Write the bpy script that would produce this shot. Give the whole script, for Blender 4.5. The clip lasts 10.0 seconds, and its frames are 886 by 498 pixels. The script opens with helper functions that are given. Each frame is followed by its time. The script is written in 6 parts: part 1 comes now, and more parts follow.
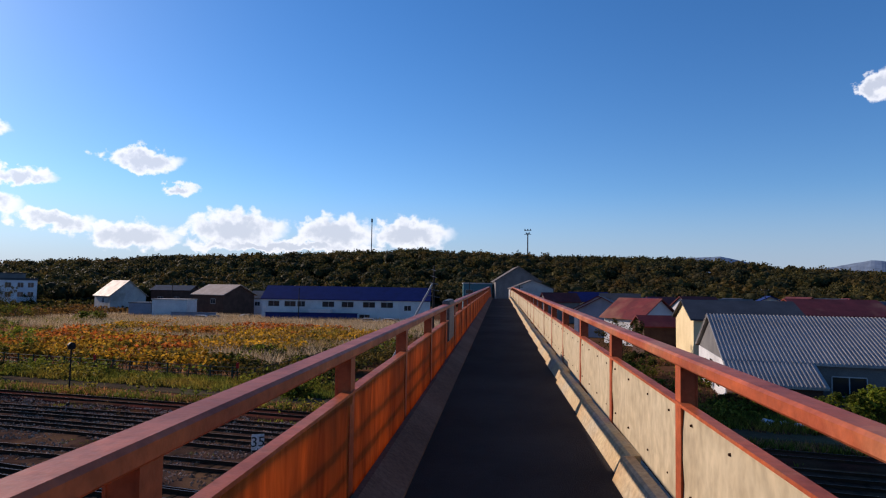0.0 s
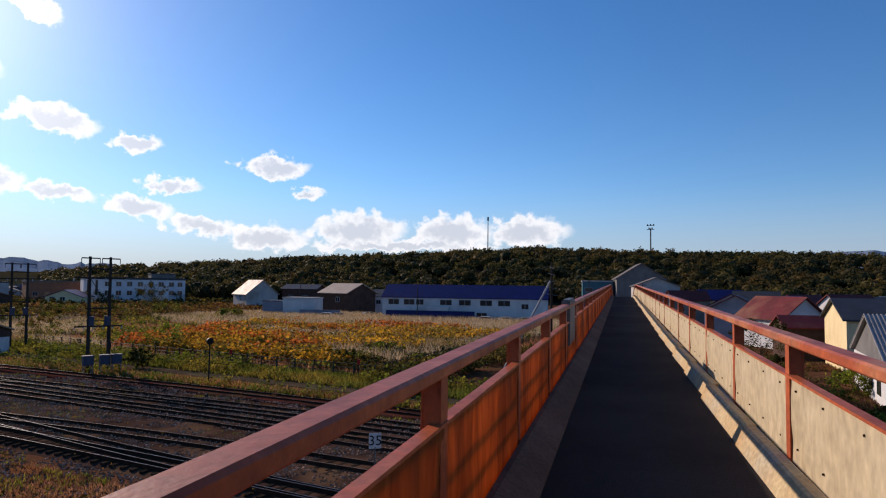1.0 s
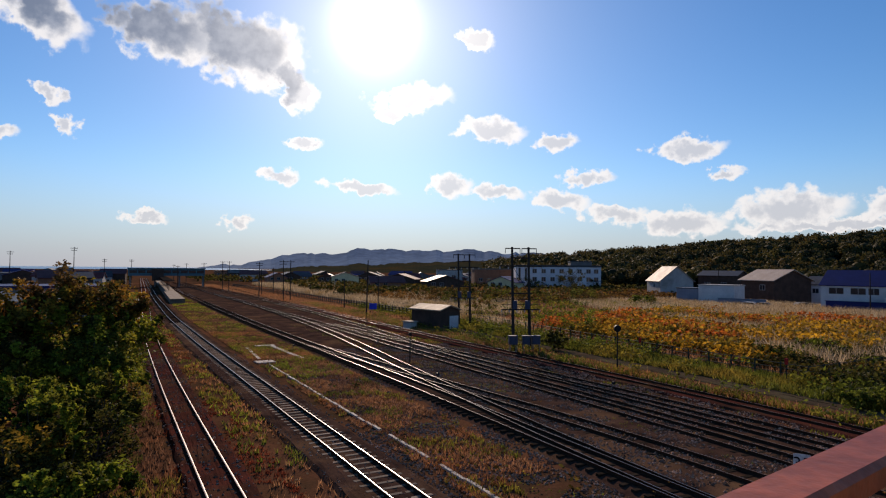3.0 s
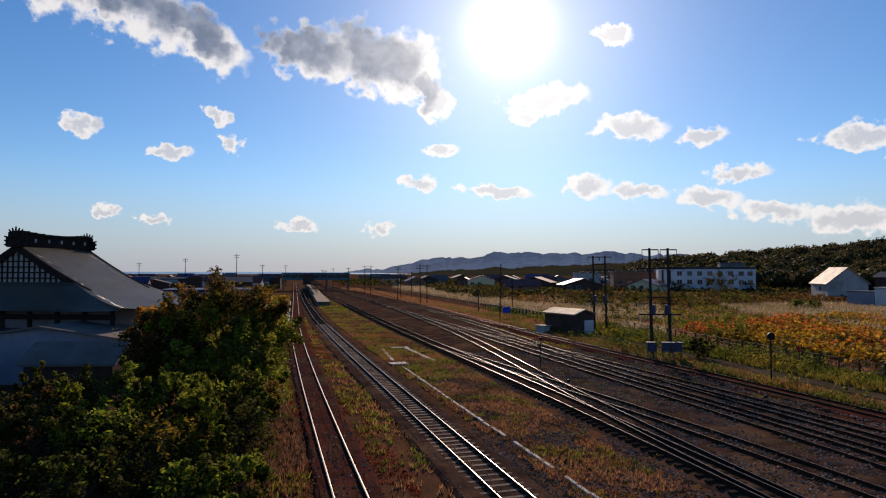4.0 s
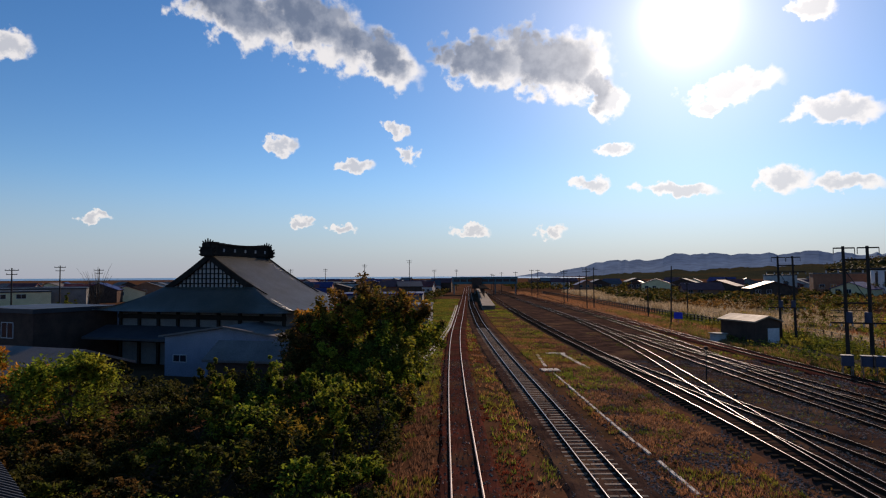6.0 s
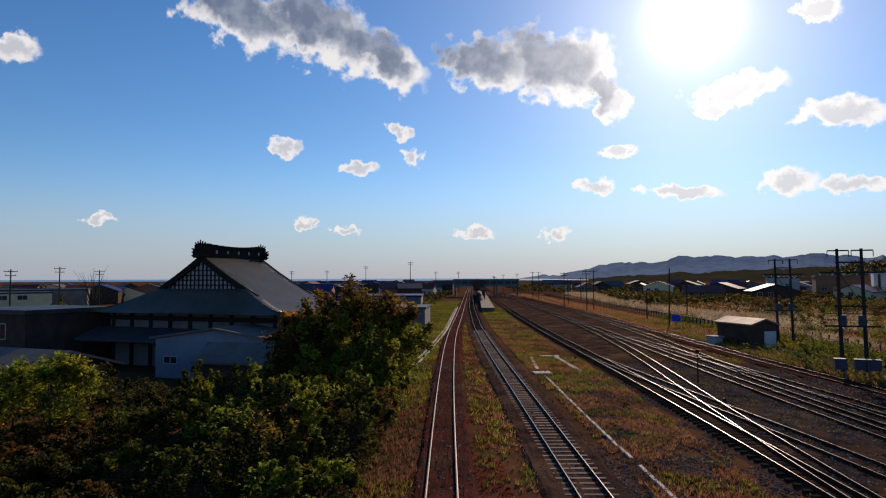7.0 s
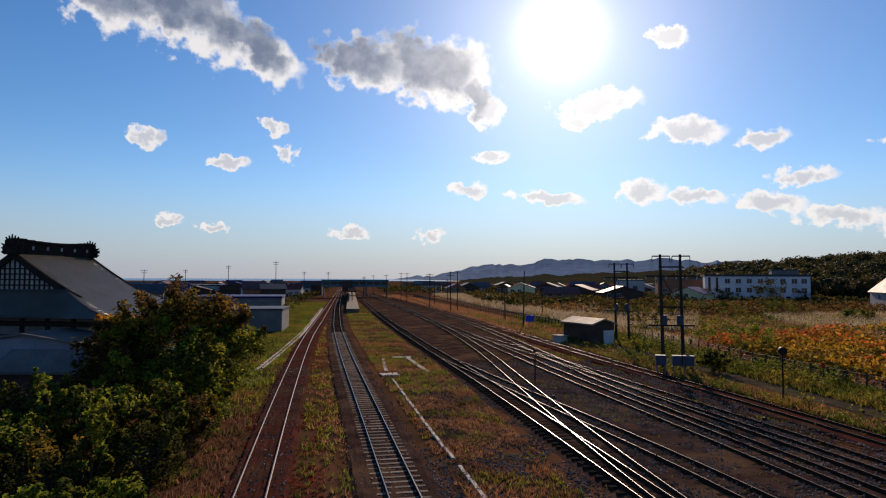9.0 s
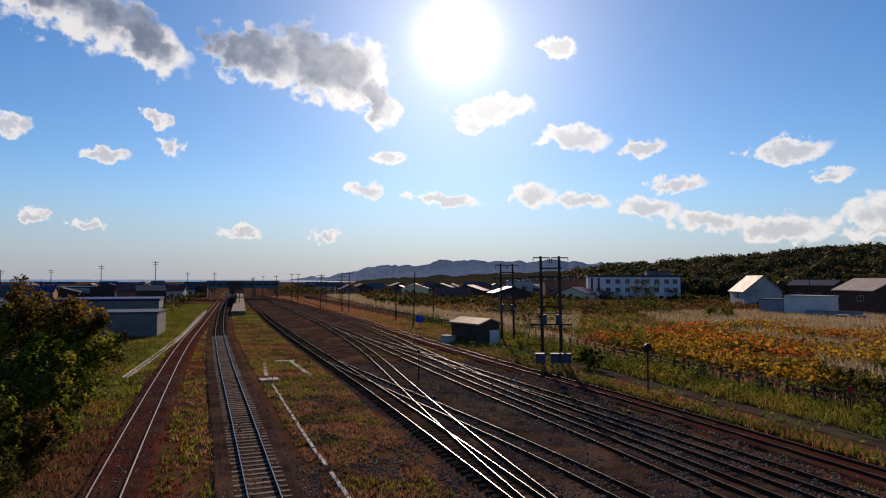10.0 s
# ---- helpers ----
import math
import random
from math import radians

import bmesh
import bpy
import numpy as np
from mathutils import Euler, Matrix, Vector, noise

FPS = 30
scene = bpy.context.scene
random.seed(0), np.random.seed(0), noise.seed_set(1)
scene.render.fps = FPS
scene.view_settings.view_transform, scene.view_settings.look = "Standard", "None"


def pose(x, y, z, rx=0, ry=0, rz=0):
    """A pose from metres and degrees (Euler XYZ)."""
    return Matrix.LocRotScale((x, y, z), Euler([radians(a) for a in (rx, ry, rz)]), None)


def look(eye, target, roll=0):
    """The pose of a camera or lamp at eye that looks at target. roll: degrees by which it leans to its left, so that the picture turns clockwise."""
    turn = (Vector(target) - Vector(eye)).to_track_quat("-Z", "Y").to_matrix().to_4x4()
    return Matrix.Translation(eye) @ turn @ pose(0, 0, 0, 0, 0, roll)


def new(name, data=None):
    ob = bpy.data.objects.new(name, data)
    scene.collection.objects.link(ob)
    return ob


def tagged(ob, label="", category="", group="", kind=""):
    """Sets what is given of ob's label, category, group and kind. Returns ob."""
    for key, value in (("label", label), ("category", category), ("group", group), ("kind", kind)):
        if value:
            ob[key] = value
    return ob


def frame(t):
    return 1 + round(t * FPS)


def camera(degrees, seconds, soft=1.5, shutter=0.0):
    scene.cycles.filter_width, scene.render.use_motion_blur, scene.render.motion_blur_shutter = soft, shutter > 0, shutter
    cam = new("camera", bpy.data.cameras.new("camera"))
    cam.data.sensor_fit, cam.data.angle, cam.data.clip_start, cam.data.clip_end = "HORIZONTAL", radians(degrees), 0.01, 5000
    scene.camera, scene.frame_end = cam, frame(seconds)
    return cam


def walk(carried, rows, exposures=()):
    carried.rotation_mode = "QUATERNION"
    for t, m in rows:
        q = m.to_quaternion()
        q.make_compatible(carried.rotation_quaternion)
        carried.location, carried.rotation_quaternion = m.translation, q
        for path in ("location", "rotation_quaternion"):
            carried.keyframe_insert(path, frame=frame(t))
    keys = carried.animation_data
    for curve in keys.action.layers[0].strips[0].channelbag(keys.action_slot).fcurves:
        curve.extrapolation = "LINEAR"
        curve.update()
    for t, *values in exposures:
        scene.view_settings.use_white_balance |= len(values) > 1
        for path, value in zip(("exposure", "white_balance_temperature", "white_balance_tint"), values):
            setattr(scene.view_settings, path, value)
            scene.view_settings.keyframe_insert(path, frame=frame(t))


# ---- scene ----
cam = camera(70.7, 10.0, soft=1.15)
PATH = [
    (0, (-4.202, -0.427, 7.640), (-2.294, 0.156, 7.771), 0.93),
    (0.5, (-3.770, -0.289, 7.644), (-1.877, 0.343, 7.768), 1.11),
    (1, (-3.327, -0.146, 7.639), (-1.559, 0.781, 7.759), 0.76),
    (1.5, (-2.887, 0.016, 7.637), (-1.358, 1.301, 7.733), 0.73),
    (2, (-2.466, 0.190, 7.658), (-1.218, 1.750, 7.738), 0.29),
    (2.5, (-2.054, 0.328, 7.696), (-1.038, 2.050, 7.761), 0.38),
    (4, (-0.839, 0.692, 7.710), (-0.387, 2.639, 7.781), 0.09),
    (4.5, (-0.372, 0.852, 7.714), (-0.302, 2.849, 7.785), -0.35),
    (5, (0.141, 1.003, 7.720), (0.064, 3.000, 7.801), -0.32),
    (5.5, (0.658, 1.141, 7.722), (0.572, 3.138, 7.805), -0.38),
    (7, (2.191, 1.477, 7.717), (2.087, 3.472, 7.808), -0.22),
    (7.5, (2.744, 1.579, 7.746), (2.661, 3.576, 7.840), -0.24),
    (8, (3.300, 1.688, 7.766), (3.316, 3.685, 7.858), -0.12),
    (8.5, (3.836, 1.783, 7.763), (3.964, 3.777, 7.856), -0.03),
    (9, (4.346, 1.886, 7.774), (4.639, 3.863, 7.867), 0.17),
    (9.5, (4.851, 1.974, 7.779), (5.221, 3.937, 7.871), 0.07),
    (10, (5.330, 2.061, 7.803), (5.945, 3.962, 7.899), 0.11),
]
walk(cam, [(t, look(eye, target, roll)) for t, eye, target, roll in PATH], exposures=[(0, 0.2, 6900, 22), (1.5, 0.14, 7400, 22), (2.5, 0.04, 7600, 22), (4.5, -0.04, 7650, 22), (9, -0.05, 7650, 22), (10, -0.1, 7650, 22)])

# world, sun, sky ---------------------------------------------------------
SUN_AZ, SUN_EL = 19.2, 21.3
SUN_DIR = Vector((math.sin(radians(SUN_AZ)) * math.cos(radians(SUN_EL)), math.cos(radians(SUN_AZ)) * math.cos(radians(SUN_EL)), math.sin(radians(SUN_EL))))
SKY_STRENGTH, SUN_STRENGTH = 0.101, 4.2

world = bpy.data.worlds.new("world")
scene.world = world
world.use_nodes = True
wn, wl = world.node_tree.nodes, world.node_tree.links
wn.clear()


def wnode(kind, **props):
    n = wn.new(kind)
    for key, value in props.items():
        if key == "operation":
            n.operation = value
    return n


def wmath(op, a, b=None, c=None):
    n = wnode("ShaderNodeMath", operation=op)
    for i, v in enumerate((a, b, c)):
        if v is None:
            continue
        if isinstance(v, (int, float)):
            n.inputs[i].default_value = v
        else:
            wl.new(v, n.inputs[i])
    return n.outputs[0]


def wvec(op, a, b=None, c=None):
    n = wnode("ShaderNodeVectorMath", operation=op)
    for i, v in enumerate((a, b, c)):
        if v is None:
            continue
        if isinstance(v, (tuple, Vector)):
            n.inputs[i].default_value = v
        else:
            wl.new(v, n.inputs[i])
    return n.outputs[1] if op in ("LENGTH", "DOT_PRODUCT") else n.outputs[0]


def wmix(fac, a, b):
    n = wnode("ShaderNodeMix")
    n.data_type = "RGBA"
    for s, v in ((n.inputs[0], fac), (n.inputs[6], a), (n.inputs[7], b)):
        if isinstance(v, (int, float)):
            s.default_value = v
        elif isinstance(v, tuple):
            s.default_value = v
        else:
            wl.new(v, s)
    return n.outputs[2]


def wnoise(vec, scale, detail=6.0, rough=0.6):
    n = wnode("ShaderNodeTexNoise")
    wl.new(vec, n.inputs["Vector"])
    n.inputs["Scale"].default_value, n.inputs["Detail"].default_value, n.inputs["Roughness"].default_value = scale, detail, rough
    return n


def wsmooth(v, lo, hi, a=0.0, b=1.0):
    n = wnode("ShaderNodeMapRange")
    n.interpolation_type = "SMOOTHSTEP"
    wl.new(v, n.inputs[0])
    for i, x in zip((1, 2, 3, 4), (lo, hi, a, b)):
        n.inputs[i].default_value = x
    return n.outputs[0]


sky = wnode("ShaderNodeTexSky")
sky.sky_type, sky.sun_disc = "NISHITA", False
sky.sun_elevation, sky.sun_rotation = radians(SUN_EL), radians(SUN_AZ)
sky.air_density, sky.dust_density, sky.ozone_density = 1.0, 0.06, 3.0
hue = wnode("ShaderNodeHueSaturation")
hue.inputs["Saturation"].default_value = 1.16
wl.new(wvec("MULTIPLY", sky.outputs[0], (0.83, 1.01, 1.22)), hue.inputs["Color"])
coord = wnode("ShaderNodeTexCoord").outputs["Generated"]
ray_way = wvec("NORMALIZE", coord)
sep = wnode("ShaderNodeSeparateXYZ")
wl.new(ray_way, sep.inputs[0])
azimuth = wmath("MULTIPLY", wmath("ARCTAN2", sep.outputs[0], sep.outputs[1]), 57.2958)
height = wmath("MULTIPLY", wmath("ARCSINE", sep.outputs[2]), 57.2958)
comb = wnode("ShaderNodeCombineXYZ")
wl.new(azimuth, comb.inputs[0]), wl.new(height, comb.inputs[1])
flat = comb.outputs[0]
puff_a, puff_b = wnoise(flat, 0.25, 4.0, 0.5), wnoise(flat, 0.8, 4.0, 0.55)
shift_a = wvec("MULTIPLY_ADD", puff_a.outputs["Color"], (4.4, 3.0, 0.0), (-2.2, -1.5, 0.0))
shift_b = wvec("MULTIPLY_ADD", puff_b.outputs["Color"], (3.6, 2.2, 0.0), (-1.8, -1.1, 0.0))
warped_big = wvec("ADD", flat, wvec("ADD", shift_a, shift_b))
warped_small = wvec("ADD", flat, shift_b)
clouds, dense = [], []


def cloud(az, el, w, h, tilt=0.0, big=False, weight=1.0):
    """One cumulus: centre and half axes in degrees; a flatter underside comes with the noise."""
    v = wvec("SUBTRACT", warped_big if big else warped_small, (az, el, 0.0))
    if tilt:
        r = wnode("ShaderNodeVectorRotate")
        r.rotation_type = "Z_AXIS"
        wl.new(v, r.inputs["Vector"])
        r.inputs["Angle"].default_value = radians(-tilt)
        v = r.outputs[0]
    d = wvec("LENGTH", wvec("MULTIPLY", v, (1.0 / w, 1.0 / h, 0.0)))
    clouds.append(wmath("MULTIPLY", wmath("SUBTRACT", 1.0, d), weight))
    if big:
        off = wvec("MULTIPLY", wvec("ADD", v, (1.1, -0.5, 0.0)), (1.05 / w, 1.15 / h, 0.0))
        dense.append(wmath("SUBTRACT", 1.0, wvec("LENGTH", off)))


cloud(-20.8, 22.0, 6.3, 2.6, -14, True)
cloud(-14.0, 21.3, 6.7, 3.0, -18, True)
cloud(-7.8, 19.2, 3.4, 2.1, -28, True)
cloud(1.6, 19.0, 5.3, 2.6, -4, True)
cloud(8.1, 18.6, 5.9, 3.1, -10, True)
cloud(12.0, 15.8, 2.5, 1.8, -30, True)
cloud(12.6, 15.2, 1.6, 1.4, -40)
cloud(22.6, 15.2, 4.0, 1.3, 8)
cloud(20.6, 13.9, 1.3, 0.6)
cloud(30.0, 12.5, 3.4, 1.2, -6)
cloud(35.8, 11.4, 2.2, 0.9, 6)
cloud(-17.3, 11.5, 1.5, 0.85)
cloud(-10.7, 9.9, 2.0, 0.65)
cloud(-5.8, 10.9, 1.0, 0.9)
cloud(-6.8, 13.2, 1.2, 0.7, -25)
cloud(13.0, 11.2, 1.7, 0.6)
cloud(10.9, 8.1, 1.8, 0.8, -10)
cloud(17.9, 7.2, 3.8, 0.62, -4)
cloud(26.2, 7.6, 2.2, 1.2)
cloud(30.6, 7.0, 2.6, 0.75, -4)
cloud(47.2, 10.3, 3.1, 0.95)
cloud(50.0, 8.1, 1.5, 0.6)
cloud(38.5, 8.2, 2.7, 0.75)
cloud(36.2, 6.2, 3.0, 0.95, -8)
cloud(41.2, 4.9, 2.8, 0.9, -6)
cloud(46.5, 4.1, 4.0, 1.2)
cloud(54.5, 5.0, 4.8, 1.7)
cloud(63.2, 4.9, 4.2, 1.8)
cloud(70.0, 5.0, 4.2, 1.6)
cloud(58.5, 3.6, 10.0, 0.6)
cloud(0.1, 4.1, 1.9, 0.5)
cloud(7.2, 3.9, 1.3, 0.65)
cloud(-15.4, 4.8, 1.1, 0.55)
cloud(-11.5, 4.3, 1.0, 0.45)
cloud(-32.0, 4.8, 1.4, 0.4)
cloud(28.6, 20.3, 1.7, 0.85, -12)
cloud(-38.0, 17.2, 2.0, 1.0, 14)
cloud(108.3, 15.8, 1.5, 1.2, 40)
mass = clouds[0]
for c in clouds[1:]:
    mass = wmath("MAXIMUM", mass, c)
fray = wmath("MULTIPLY_ADD", wnoise(flat, 0.8, 4.0, 0.52).outputs["Fac"], 1.15, -0.575)
thick = wmath("ADD", mass, fray)
cover = wsmooth(thick, -0.08, 0.3)
core = wsmooth(wmath("ADD", mass, wmath("MULTIPLY_ADD", wnoise(flat, 0.9, 6.0, 0.6).outputs["Fac"], 0.9, -0.45)), 0.22, 0.7)
heavy = dense[0]
for c in dense[1:]:
    heavy = wmath("MAXIMUM", heavy, c)
dark_core = wsmooth(wmath("ADD", heavy, wmath("MULTIPLY_ADD", wnoise(flat, 0.4, 4.0, 0.5).outputs["Fac"], 1.1, -0.55)), -0.08, 0.5)
cloud_colour = wmix(dark_core, wmix(core, (8.0, 9.0, 9.6, 1), (5.2, 6.2, 7.2, 1)), wmix(wsmooth(wnoise(flat, 0.55, 5.0, 0.55).outputs["Fac"], 0.36, 0.66), (1.3, 1.9, 2.9, 1), (2.6, 3.4, 4.5, 1)))
haze = wsmooth(height, 9.5, -1.0, 0.0, 0.85)
hazy_sky = wmix(haze, hue.outputs[0], (2.8, 3.7, 5.4, 1))
sky_and_clouds = wmix(wmath("MULTIPLY", cover, 0.9), hazy_sky, cloud_colour)
toward = wmath("MAXIMUM", wvec("DOT_PRODUCT", ray_way, SUN_DIR), 0.0)
halo = wmath("ADD", wmath("MULTIPLY", wmath("POWER", toward, 900.0), 14.0), wmath("ADD", wmath("MULTIPLY", wmath("POWER", toward, 70.0), 4.4), wmath("MULTIPLY", wmath("POWER", toward, 14.0), 1.7)))
halo_colour = wvec("SCALE", wvec("ADD", (0.93, 0.97, 0.88), (0.0, 0.0, 0.0)))
wl.new(halo, halo_colour.node.inputs["Scale"])
total = wvec("ADD", sky_and_clouds, halo_colour)
back = wnode("ShaderNodeBackground")
back.inputs["Strength"].default_value = SKY_STRENGTH
wl.new(total, back.inputs["Color"])
wl.new(back.outputs[0], wnode("ShaderNodeOutputWorld").inputs["Surface"])

lamp = bpy.data.lights.new("sun", "SUN")
lamp.energy, lamp.angle, lamp.color = SUN_STRENGTH, radians(0.53), (1.0, 0.9, 0.76)
sun = new("sun", lamp)
sun.matrix_world = look(SUN_DIR * 60, (0, 0, 0))


# materials ---------------------------------------------------------------
def material(name, a, b, scale=3.0, rough=0.8, metal=0.0, bump=0.3, fine=30.0, c=None, patch=0.4, translucent=0.0, stretch=(1, 1, 1), per_object=0.0, island=0.0, specular=0.12):
    """Two colours mixed by noise at two scales, with a third in larger patches, and fine relief."""
    m = bpy.data.materials.new(name)
    m.use_nodes = True
    n, l = m.node_tree.nodes, m.node_tree.links
    p = n["Principled BSDF"]
    p.inputs["Metallic"].default_value = metal
    p.inputs["Specular IOR Level"].default_value = specular
    tc = n.new("ShaderNodeTexCoord").outputs["Object"]
    mp = n.new("ShaderNodeMapping")
    mp.inputs["Scale"].default_value = stretch
    l.new(tc, mp.inputs[0])

    def noise_node(s, d=5.0):
        t = n.new("ShaderNodeTexNoise")
        t.inputs["Scale"].default_value, t.inputs["Detail"].default_value, t.inputs["Roughness"].default_value = s, d, 0.6
        l.new(mp.outputs[0], t.inputs["Vector"])
        return t.outputs["Fac"]

    def ramp(v, lo, hi):
        r = n.new("ShaderNodeMapRange")
        l.new(v, r.inputs[0])
        r.inputs[1].default_value, r.inputs[2].default_value = lo, hi
        return r.outputs[0]

    def mix(f, x, y, blend="MIX"):
        k = n.new("ShaderNodeMix")
        k.data_type, k.blend_type = "RGBA", blend
        for s, v in ((k.inputs[0], f), (k.inputs[6], x), (k.inputs[7], y)):
            if isinstance(v, (int, float, tuple)):
                s.default_value = v if not isinstance(v, tuple) else (*v, 1)[:4]
            else:
                l.new(v, s)
        return k.outputs[2]

    coarse, small = noise_node(scale), noise_node(fine, 3.0)
    col = mix(ramp(coarse, 0.35, 0.65), tuple(a), tuple(b))
    if c:
        col = mix(ramp(noise_node(scale * 0.33), 0.62 - patch * 0.3, 0.8 - patch * 0.3), col, tuple(c))
    grain = n.new("ShaderNodeMapRange")
    l.new(small, grain.inputs[0])
    grain.inputs[1].default_value, grain.inputs[2].default_value, grain.inputs[3].default_value, grain.inputs[4].default_value = 0.3, 0.7, 0.78, 1.2
    g = n.new("ShaderNodeVectorMath")
    g.operation = "SCALE"
    l.new(col, g.inputs[0]), l.new(grain.outputs[0], g.inputs["Scale"])
    col = g.outputs[0]
    if per_object or island:
        src = n.new("ShaderNodeObjectInfo").outputs["Random"] if per_object else n.new("ShaderNodeNewGeometry").outputs["Random Per Island"]
        k = n.new("ShaderNodeMapRange")
        l.new(src, k.inputs[0])
        amount = per_object or island
        k.inputs[3].default_value, k.inputs[4].default_value = 1 - amount, 1 + amount
        g2 = n.new("ShaderNodeVectorMath")
        g2.operation = "SCALE"
        l.new(col, g2.inputs[0]), l.new(k.outputs[0], g2.inputs["Scale"])
        col = g2.outputs[0]
    l.new(col, p.inputs["Base Color"])
    rr = n.new("ShaderNodeMapRange")
    l.new(coarse, rr.inputs[0])
    rr.inputs[3].default_value, rr.inputs[4].default_value = max(0.03, rough - 0.12), min(1.0, rough + 0.12)
    l.new(rr.outputs[0], p.inputs["Roughness"])
    if bump:
        bp = n.new("ShaderNodeBump")
        bp.inputs["Strength"].default_value, bp.inputs["Distance"].default_value = bump, 0.02
        l.new(small, bp.inputs["Height"])
        l.new(bp.outputs[0], p.inputs["Normal"])
    if translucent:
        tr = n.new("ShaderNodeBsdfTranslucent")
        l.new(col, tr.inputs["Color"])
        ms = n.new("ShaderNodeMixShader")
        ms.inputs[0].default_value = translucent
        l.new(p.outputs[0], ms.inputs[1]), l.new(tr.outputs[0], ms.inputs[2])
        l.new(ms.outputs[0], n["Material Output"].inputs["Surface"])
    return m


def glass_material(name, tint=(0.02, 0.025, 0.03)):
    m = bpy.data.materials.new(name)
    m.use_nodes = True
    p = m.node_tree.nodes["Principled BSDF"]
    p.inputs["Base Color"].default_value, p.inputs["Roughness"].default_value = (*tint, 1), 0.08
    return m


M = {}
M["rust_paint"] = material("rust_paint", (0.44, 0.098, 0.034), (0.24, 0.046, 0.020), 2.2, 0.48, 0, 0.12, 22, (0.46, 0.20, 0.095), 0.35, specular=0.2)
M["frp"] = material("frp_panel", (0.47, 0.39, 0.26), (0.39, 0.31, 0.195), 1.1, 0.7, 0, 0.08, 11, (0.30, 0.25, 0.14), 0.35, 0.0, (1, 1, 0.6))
# same yellowed sheet as frp; the backlit glow is put into this orange
M["frp_backlit"] = material("frp_translucent_backlit", (0.60, 0.21, 0.05), (0.30, 0.095, 0.028), 1.7, 0.6, 0, 0.12, 9, (0.20, 0.075, 0.03), 0.5, 0.6, (2.2, 2.2, 0.35))
M["concrete"] = material("concrete", (0.33, 0.31, 0.27), (0.22, 0.205, 0.18), 1.5, 0.85, 0, 0.4, 40, (0.22, 0.2, 0.17), 0.4)
M["pale_concrete"] = material("pale_trackside_concrete", (0.56, 0.50, 0.43), (0.42, 0.37, 0.31), 1.5, 0.85, 0, 0.3, 30, (0.30, 0.26, 0.21), 0.3)
# darkened for the shaded left kerb; the platform slab shares it
M["dark_concrete"] = material("dark_brown_concrete", (0.17, 0.115, 0.082), (0.105, 0.072, 0.052), 1.2, 0.9, 0, 0.4, 30, (0.21, 0.16, 0.12), 0.3)
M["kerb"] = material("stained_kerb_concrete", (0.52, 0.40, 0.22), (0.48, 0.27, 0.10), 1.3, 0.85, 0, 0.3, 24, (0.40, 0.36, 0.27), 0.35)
M["asphalt"] = material("deck_asphalt", (0.046, 0.039, 0.035), (0.030, 0.025, 0.023), 0.7, 0.95, 0, 0.5, 90, (0.066, 0.056, 0.048), 0.25, specular=0.08)
M["soil"] = material("yard_ground", (0.125, 0.054, 0.030), (0.060, 0.037, 0.019), 0.3, 1.0, 0, 0.6, 9, (0.17, 0.070, 0.036), 0.4, specular=0.0)
M["ballast"] = material("ballast", (0.088, 0.049, 0.035), (0.034, 0.020, 0.016), 0.6, 1.0, 0, 1.0, 12, (0.13, 0.072, 0.040), 0.4, specular=0.0)
M["rust_ballast"] = material("rusty_ballast", (0.105, 0.030, 0.021), (0.050, 0.022, 0.016), 0.5, 1.0, 0, 0.9, 14, (0.080, 0.050, 0.028), 0.4, specular=0.0)
M["rail_top"] = material("polished_rail", (0.20, 0.18, 0.172), (0.14, 0.125, 0.12), 0.6, 0.34, 1.0, 0.05, 30, specular=0.5)
M["rail_dull"] = material("dull_rail", (0.24, 0.17, 0.14), (0.17, 0.12, 0.10), 0.6, 0.5, 0.0, 0.1, 30, specular=0.3)
M["rail_pale"] = material("pale_worn_rail", (0.36, 0.28, 0.25), (0.27, 0.205, 0.18), 0.6, 0.5, 0.3, 0.1, 30, specular=0.3)
M["rail_side"] = material("rusty_rail_side", (0.060, 0.031, 0.020), (0.038, 0.022, 0.015), 2.0, 1.0, 0, 0.2, 30, specular=0.0)
M["sleeper"] = material("weathered_sleeper", (0.27, 0.215, 0.17), (0.15, 0.12, 0.095), 1.5, 1.0, 0, 0.5, 25, per_object=0.35, specular=0.05)
M["sleeper_dark"] = material("oiled_sleeper", (0.040, 0.030, 0.022), (0.024, 0.019, 0.015), 1.5, 1.0, 0, 0.4, 25, island=0.3, specular=0.0)
M["wood_pole"] = material("creosoted_pole", (0.045, 0.036, 0.03), (0.028, 0.023, 0.02), 2.0, 0.85, 0, 0.4, 25, stretch=(3, 3, 0.3))
M["steel"] = material("galvanised_steel", (0.14, 0.145, 0.15), (0.10, 0.105, 0.11), 2.0, 0.55, 0.4, 0.15, 30)
M["fence_metal"] = material("dark_green_fence", (0.05, 0.06, 0.045), (0.035, 0.04, 0.03), 2.0, 0.7, 0, 0.1, 30)
M["blue_box"] = material("faded_blue_cabinet", (0.050, 0.066, 0.105), (0.036, 0.047, 0.08), 2.0, 0.55, 0, 0.1, 30)
M["sign_blue"] = material("bright_blue_sign", (0.02, 0.06, 0.55), (0.015, 0.045, 0.42), 2.0, 0.5, 0, 0.1, 30)
M["white"] = material("white_wall", (0.58, 0.58, 0.58), (0.48, 0.48, 0.49), 0.5, 0.8, 0, 0.15, 12, (0.38, 0.38, 0.38), 0.3)
M["off_white"] = material("weathered_white_wall", (0.42, 0.41, 0.39), (0.32, 0.315, 0.31), 0.5, 0.85, 0, 0.2, 12, (0.24, 0.23, 0.21), 0.35)
